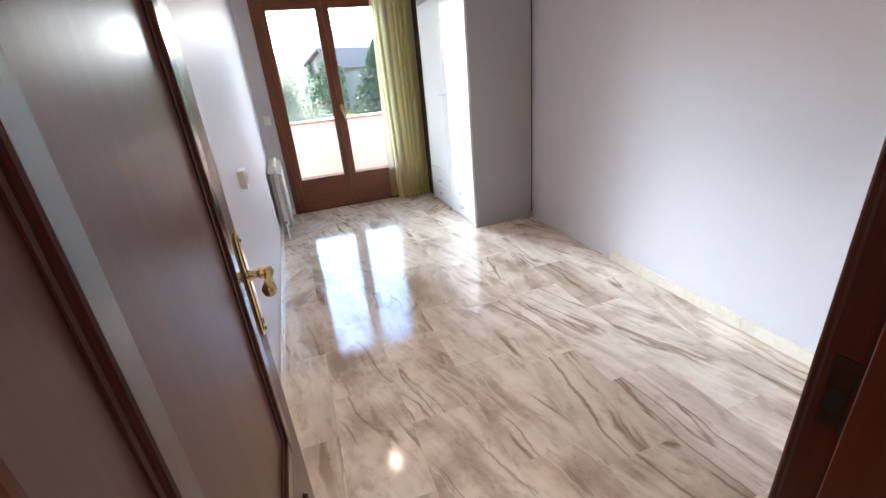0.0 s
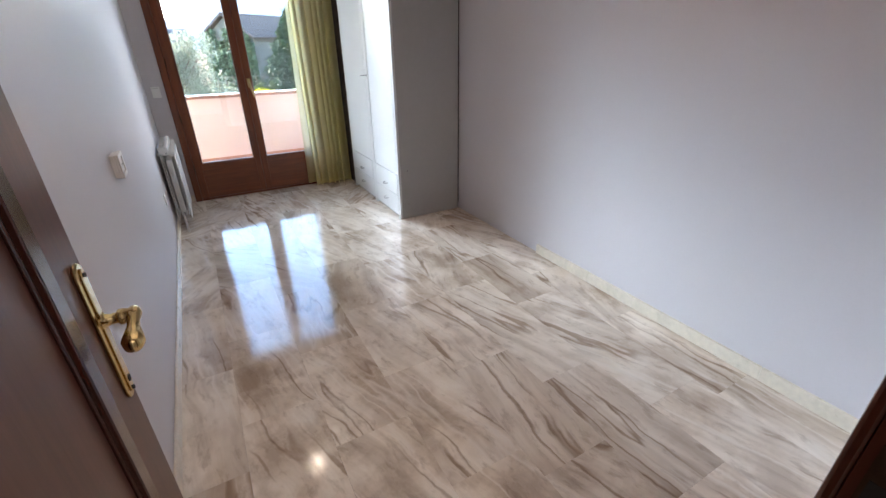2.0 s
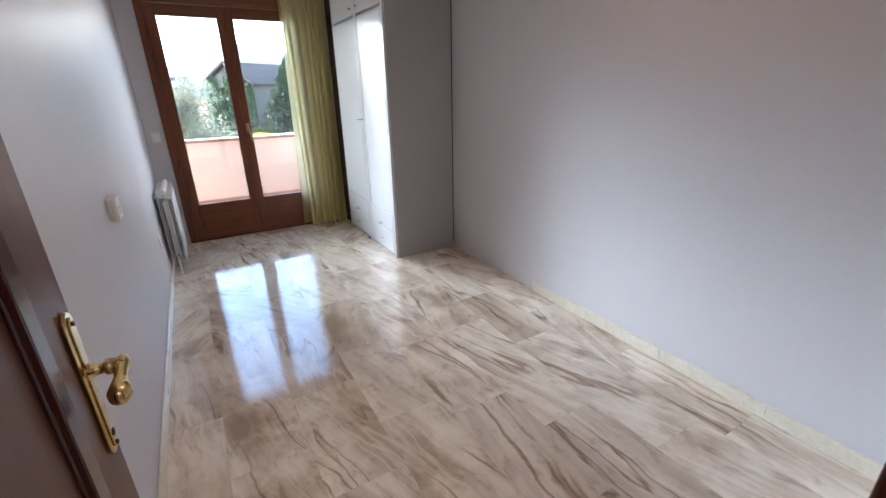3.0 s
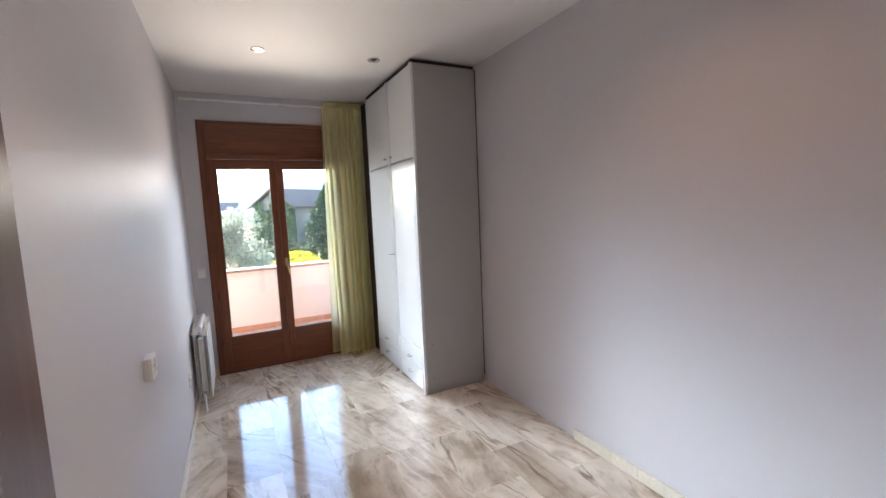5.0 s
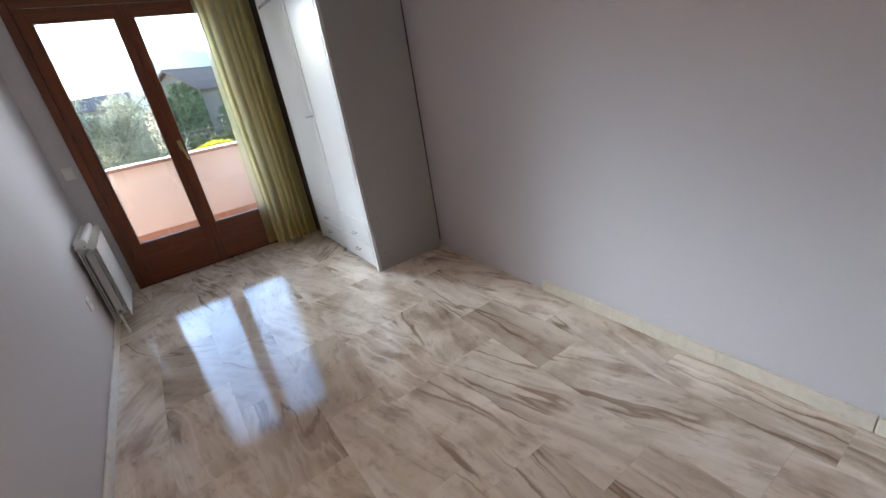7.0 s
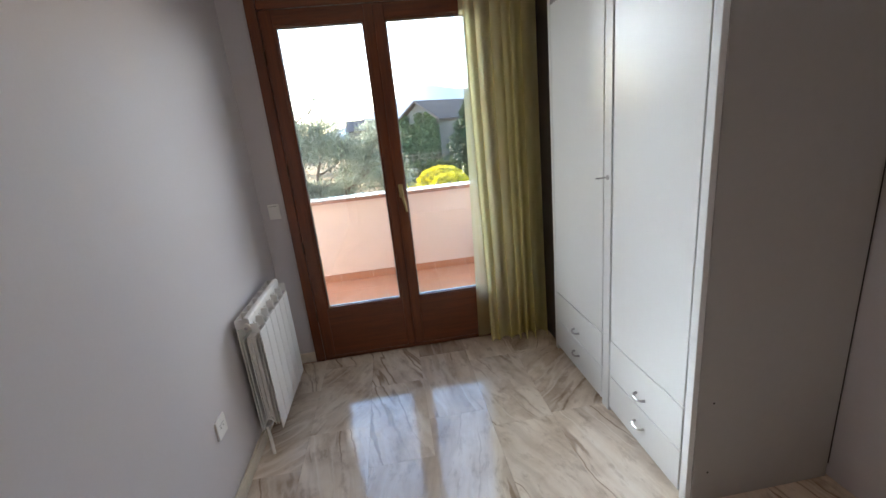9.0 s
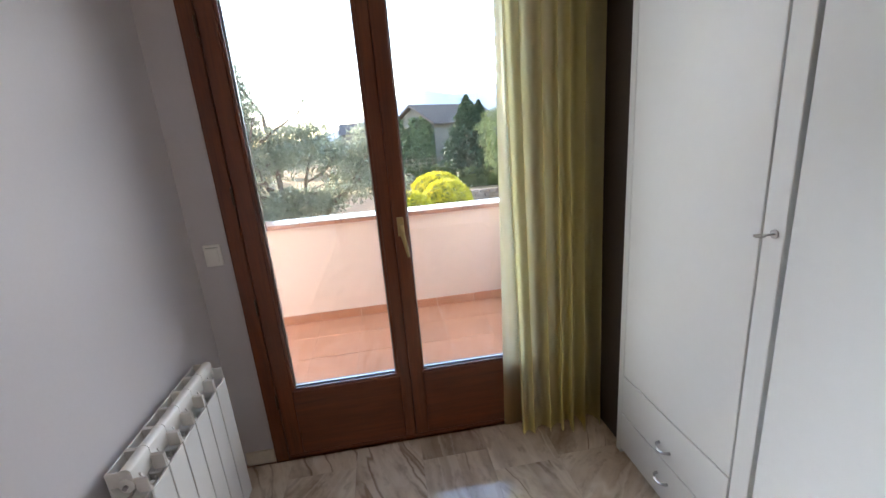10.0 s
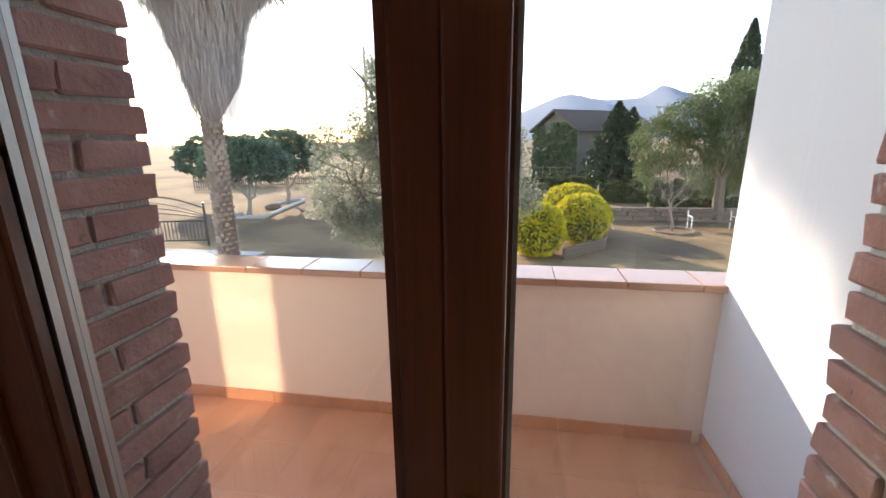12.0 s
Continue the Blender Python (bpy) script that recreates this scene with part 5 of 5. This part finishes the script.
# hedges and vines
def hedge(name, x0, x1, y, h, depth, n, seed, material, label):
    rng = np.random.default_rng(seed)
    t = thing(name, ((x0 + x1) / 2, y, G), label, "hedge")
    u = rng.random(n)
    top = h * (0.82 + 0.12 * np.sin(u * 37 + seed) + 0.10 * np.sin(u * 91))
    z = np.where(rng.random(n) < 0.55, 1.0, rng.random(n)) * top
    p = np.stack([x0 + (x1 - x0) * u, y + (rng.random(n) - 0.5) * depth, G + z], 1)
    d = np.stack([rng.normal(size=n) * 0.3, -np.ones(n) * 0.6, np.full(n, 0.6)], 1)
    leaf_cloud("foliage", p, d, 0.26, 0.12, material, t, seed + 1)
    bm = bmesh.new()
    box(bm, x0, x1, y - depth * 0.28, y + depth * 0.28, G, G + h * 0.68, 0.08, 2)
    part("inner_shade_core", bm, M_BUSH_IN, t)


hedge("hedge", 7.0, 15.5, 37.0, 1.6, 1.4, 5200, 91, M_HEDGE, "low dark green hedge behind a garden wall")
hedge("hedge", 1.0, 7.2, 40.5, 1.7, 1.4, 3600, 93, M_HEDGE, "low dark green hedge near the barn")
hedge("hedge", 9.0, 14.6, 31.6, 1.15, 1.0, 3200, 95, M_HEDGE, "clipped dark hedge along the stone border")

# low stone retaining border of single blocks
border = thing("stone_border", (9.0, 30.0, G), "low reddish stone garden border of rough blocks", "garden wall")
blk = mesh_of("stone", slab(-0.29, 0.29, -0.16, 0.16, -0.125, 0.125, 0.03, 1))
blk.materials.append(M_STONE)
rng = random.Random(3)
for row in range(3):
    for k in range(14):
        x = 5.6 + k * 0.60 + (0.3 if row % 2 else 0)
        piece("stone", blk, border, (x, 29.9 + rng.uniform(-0.03, 0.03) + 0.12 * k / 14, G + 0.115 + row * 0.25), rng.uniform(-0.03, 0.03), (rng.uniform(0.92, 1.02), 1, rng.uniform(0.9, 1.0)))
# planks edging the bed by the golden shrubs
for k, (xa, ya, xb, yb) in enumerate(((3.0, 20.9, 4.9, 23.0), (4.9, 23.0, 5.6, 26.0))):
    e = thing("bed_edging", (xa, ya, G), "weathered timber edging of the shrub bed", "edging", "timber bed edgings")
    for q in range(3):
        bm = bmesh.new()
        dx, dy = xb - xa, yb - ya
        L = math.hypot(dx, dy)
        nx, ny = -dy / L * 0.06, dx / L * 0.06
        outline(bm, [(xa - nx, ya - ny), (xb - nx, yb - ny), (xb + nx, yb + ny), (xa + nx, ya + ny)], "z", G + q * 0.16, G + q * 0.16 + 0.15, 0.01)
        part("sleeper", bm, M_FENCE, e)
# handrail of the garden steps
hr = thing("handrail", (2.6, 29.0, G), "weathered brown timber handrail beside garden steps", "handrail")
for xx, yy2, z2 in ((1.9, 30.2, 0.35), (2.75, 29.0, 1.0), (3.5, 28.4, 1.0)):
    part("post", tube(bmesh.new(), [(xx, yy2, G), (xx, yy2, G + z2 + 1.1)], 0.028, 8), M_FENCE, hr)
part("rail", tube(bmesh.new(), [(1.5, 31.0, G + 2.1), (2.75, 29.0, G + 2.15), (3.5, 28.4, G + 1.35)], 0.03, 8), M_FENCE, hr, "", True)
part("rail", tube(bmesh.new(), [(1.5, 31.0, G + 1.55), (2.75, 29.0, G + 1.6), (3.5, 28.4, G + 0.85)], 0.035, 8), M_FENCE, hr, "", True)


# small bare tree in its ring
bt = tree("bare_tree", (8.9, 27.0, G), "small leafless pale-barked tree in a stone ring", 1.15, 0.07, [(-0.9, 0, 2.4), (-0.3, 0.3, 2.8), (0.5, -0.2, 2.7), (0.9, 0.2, 2.2)], [], 0, (0, 0), M_TWIG, M_TWIG, 101, (-0.15, 0))
V, F = [], []
rng = random.Random(17)
for k in range(420):
    a = rng.uniform(0, 2 * math.pi)
    p = Vector((8.85 + rng.uniform(-1.2, 1.1), 27.0 + rng.uniform(-0.9, 0.9), G + rng.uniform(1.5, 3.0)))
    q = p + Vector((rng.uniform(-0.3, 0.3), rng.uniform(-0.3, 0.3), rng.uniform(0.1, 0.5)))
    s = Vector((0.008, 0.004, 0))
    i = len(V)
    V += [tuple(p - s), tuple(p + s), tuple(q)]
    F.append((i, i + 1, i + 2))
tagged(raw("twigs", V, F, M_TWIG, bt), kind="stuff")
ring = thing("bed_ring", (8.95, 26.9, G), "low round stone ring round a young tree", "edging")
for k in range(18):
    a = 2 * math.pi * k / 18
    bm = bmesh.new()
    pts = [(8.95 + r * math.cos(a + s), 26.9 + r * math.sin(a + s)) for r, s in ((0.85, 0.01), (0.85, 0.33), (1.0, 0.33), (1.0, 0.01))]
    outline(bm, pts, "z", G - 0.01, G + 0.10, 0.01)
    part("stone", bm, M_STONE, ring)


# white iron bench
def bench():
    x0, x1, y = 9.9, 11.9, 27.6
    b = thing("bench", (10.9, y, G), "slender garden bench with white iron arms and dark slats", "bench")
    for xx in (x0, x1):
        bm = bmesh.new()
        tube(bm, [(xx, y - 0.3, G), (xx, y - 0.3, G + 0.62), (xx, y - 0.22, G + 0.68), (xx, y + 0.2, G + 0.66)], 0.03, 7)
        part("arm", bm, M_WHITEMETAL, b, "white iron arm", True)
        part("leg", tube(bmesh.new(), [(xx, y + 0.22, G), (xx, y + 0.22, G + 0.5), (xx, y + 0.3, G + 0.92)], 0.03, 7), M_WHITEMETAL, b, "", True)
    for k in range(4):
        part("slat", slab(x0, x1, y - 0.28 + k * 0.12, y - 0.19 + k * 0.12, G + 0.42, G + 0.45, 0.004), M_FENCE, b)
    for k in range(3):
        part("back_slat", slab(x0, x1, y + 0.235 + 0.025 * k, y + 0.26 + 0.025 * k, G + 0.56 + k * 0.13, G + 0.65 + k * 0.13, 0.004), M_FENCE, b)


bench()


# barn, ivy on its gable
def barn():
    x0, x1, y0, y1 = 1.9, 7.9, 50.0, 61.0
    ax, az, el, er = 4.9, 4.05, 2.35, 2.35
    b = thing("barn", (4.9, 50.0, G), "old grey timber barn overgrown with ivy under a dark tiled roof", "barn")
    wl = part("wall", outline(bmesh.new(), [(x0, G), (x1, G), (x1, er), (ax, az), (x0, el)], "y", y0, y1), M_PLANK, b)
    for k in range(26):
        xa = x0 + k * (x1 - x0) / 26
        xm = xa + 0.14
        zt = el + (az - el) * (xm - x0) / (ax - x0) if xm < ax else az + (er - az) * (xm - ax) / (x1 - ax)
        bm = slab(xa + 0.012, xa + 0.28, y0 - 0.035, y0 - 0.003, G, zt - 0.05, 0.008)
        part("plank", bm, M_PLANK, wl)
    for (xa, za, xb, zb) in ((x0 - 0.5, el - 0.22, ax, az + 0.05), (ax, az + 0.05, x1 + 0.5, er - 0.22)):
        bm = bmesh.new()
        outline(bm, [(xa, za), (xb, zb), (xb, zb + 0.16), (xa, za + 0.16)], "y", y0 - 0.5, y1 + 0.3)
        rf = part("roof", bm, M_ROOF, b)
        for k in range(15):
            f0, f1 = k / 15, (k + 0.92) / 15
            pa, pb = Vector((xa, 0, za + 0.16)).lerp(Vector((xb, 0, zb + 0.16)), f0), Vector((xa, 0, za + 0.16)).lerp(Vector((xb, 0, zb + 0.16)), f1)
            part("roof_tile_row", tube(bmesh.new(), [(pa.x, y0 - 0.52, pa.z), (pa.x, y1 + 0.3, pa.z)], 0.10, 6), M_ROOF, rf)
    rng = np.random.default_rng(5)
    n = 9000
    cx = rng.choice([2.2, 2.9, 3.9, 5.0, 5.7, 6.5, 7.2, 7.7], n)
    x = cx + rng.normal(size=n) * (0.16 + 0.12 * np.sin(cx * 9) ** 2)
    z = G + rng.random(n) ** 1.3 * (5.6 + 0.8 * np.sin(cx * 3))
    keep = (z < az - 0.4 * np.abs(x - ax) - 0.2) & (x > x0 - 0.3) & (x < x1 + 0.3)
    p = np.stack([x, np.full(n, y0 - 0.15) - rng.random(n) * 0.25, z], 1)[keep]
    d = np.tile(np.array((0.0, -0.7, -0.3)), (len(p), 1))
    leaf_cloud("ivy", p, d, 0.32, 0.24, M_IVY, b, 7, "climbing ivy")
    b.rotation_euler = (0, 0, radians(-52))


barn()
# lower shed beside the barn
sh = thing("shed", (-2.0, 57, G), "low outbuilding with a tiled roof beside the barn", "shed")
part("wall", slab(-3.2, 1.7, 55, 60, G, 2.0), M_PLANK, sh)
bm = bmesh.new()
outline(bm, [(54.6, 1.9), (60.4, 1.9), (57.5, 3.2)], "x", -3.5, 1.6)
part("roof", bm, M_ROOF, sh)

# vineyard posts and fence lines
vf = thing("vine_fence", (5.0, 44.0, G), "row of thin wooden stakes with bare vines", "fence")
rng = random.Random(23)
for k in range(22):
    xx = 1.0 + k * 0.62
    part("stake", tube(bmesh.new(), [(xx, 44.2, G), (xx + rng.uniform(-0.05, 0.05), 44.2, G + rng.uniform(2.0, 2.5))], 0.045, 6), M_FENCE, vf)
for zz in (1.2, 1.7, 2.1):
    part("wire", tube(bmesh.new(), [(0.8, 44.2, G + zz), (14.4, 44.2, G + zz)], 0.03, 5), M_TWIG, vf)

pf = thing("picket_fence", (-25.0, 45.0, G), "dark wooden picket fence across the lawn", "fence")
pk = mesh_of("picket", slab(-0.05, 0.05, -0.02, 0.02, 0.0, 1.15, 0.01))
pk.materials.append(M_FENCE)
for k in range(62):
    f = k / 61
    piece("picket", pk, pf, (-31.0 + 12.0 * f, 42.5 + 4.8 * f, G), 0.37)
for zz in (0.35, 0.9):
    part("rail", tube(bmesh.new(), [(-31.0, 42.5, G + zz), (-19.0, 47.3, G + zz)], 0.05, 6), M_FENCE, pf)


# iron gate with an arched top
def gate():
    x0, y0, x1, y1 = -15.6, 20.9, -12.9, 21.5
    g = thing("garden_gate", ((x0 + x1) / 2, 21.2, G), "wrought iron garden gate with an arched scrolled top", "gate")

    def at(f, z):
        return (x0 + (x1 - x0) * f, y0 + (y1 - y0) * f, G + z)
    for f in (0.0, 1.0):
        part("post", tube(bmesh.new(), [at(f, 0), at(f, 2.0)], 0.05, 8), M_IRON, g)
    for z in (0.25, 1.15):
        part("rail", tube(bmesh.new(), [at(0, z), at(1, z)], 0.035, 6), M_IRON, g)
    part("arch", tube(bmesh.new(), [at(f, 1.55 + 0.75 * math.sin(math.pi * (0.55 - 0.5 * f) + 0.1)) for f in np.linspace(0, 1, 15)], 0.035, 6), M_IRON, g, "", True)
    for q in range(3):
        part("scroll", tube(bmesh.new(), [at(f, 1.2 + (0.35 + 0.25 * q) * math.sin(math.pi * (0.5 - 0.42 * f))) for f in np.linspace(0, 1, 12)], 0.018, 5), M_IRON, g)
    for k in range(17):
        part("bar", tube(bmesh.new(), [at((k + 0.5) / 17, 0.25), at((k + 0.5) / 17, 1.15)], 0.018, 5), M_IRON, g)


gate()
path = solid("garden_path", slab(-16.5, -9.5, 18.6, 20.6, G - 0.05, G + 0.03, 0.01), M_PATH, "pale concrete garden path by the gate", "path")
solid("garden_path", slab(-4.6, 0.8, 17.2, 20.0, G - 0.05, G + 0.02, 0.01), M_PATH, "pale concrete garden path below the olive tree", "path")
# kerb of the fruit tree bed
kb = thing("bed_kerb", (-14.6, 31, G), "curved pale stone kerb of a tree bed", "kerb")
pts = [(-16.9, 29.6), (-16.4, 28.0), (-14.4, 28.4), (-15.0, 32.0), (-15.5, 35.4), (-16.0, 36.4), (-16.7, 35.6), (-16.9, 32.6)]
for (xa, ya), (xb, yb) in zip(pts, pts[1:]):
    for h in range(3):
        f0, f1 = h / 3, (h + 0.97) / 3
        part("kerb_stone", tube(bmesh.new(), [(xa + (xb - xa) * f0, ya + (yb - ya) * f0, G + 0.07), (xa + (xb - xa) * f1, ya + (yb - ya) * f1, G + 0.07)], 0.13, 6), M_PATH, kb)
# rough stone lying in the tree bed
bm = bmesh.new()
bmesh.ops.create_icosphere(bm, subdivisions=3, radius=1.0)
for v in bm.verts:
    k = 1 + 0.22 * noise.noise(v.co * 1.7) + 0.08 * noise.noise(v.co * 5)
    v.co = Vector((-15.9 + v.co.x * 0.62 * k, 31.9 + v.co.y * 0.4 * k, G + 0.12 + v.co.z * 0.3 * k))
solid("garden_rock", bm, M_STONE, "dark rough stone lying in the tree bed", "rock", "", True)
# slender pole among the trees
pole = solid("utility_pole", tube(bmesh.new(), [(-7.85, 30, G), (-7.85, 30, 6.8)], [0.11, 0.075], 8), M_BARK_PALE, "slender weathered timber pole among the trees", "pole", "", True)

# hills on the horizon
V, F = [], []
for i in range(161):
    x = -3600 + i * 45
    near = 1 / (1 + math.exp(-(x + 60) / 120))
    h = G + near * (150 + 26 * math.sin(x * 0.0031 + 1) + 12 * math.sin(x * 0.011) + 6 * math.sin(x * 0.027 + 2) + 55 * math.exp(-((x - 585) / 62) ** 2) + 20 * math.exp(-((x - 720) / 120) ** 2) + 24 * math.exp(-((x - 190) / 170) ** 2))
    V += [(x, 1500.0, G - 5), (x, 2000 + 40 * math.sin(x * 0.01), h), (x, 2600.0, G - 5)]
for i in range(160):
    a = i * 3
    F += [(a, a + 3, a + 4, a + 1), (a + 1, a + 4, a + 5, a + 2)]
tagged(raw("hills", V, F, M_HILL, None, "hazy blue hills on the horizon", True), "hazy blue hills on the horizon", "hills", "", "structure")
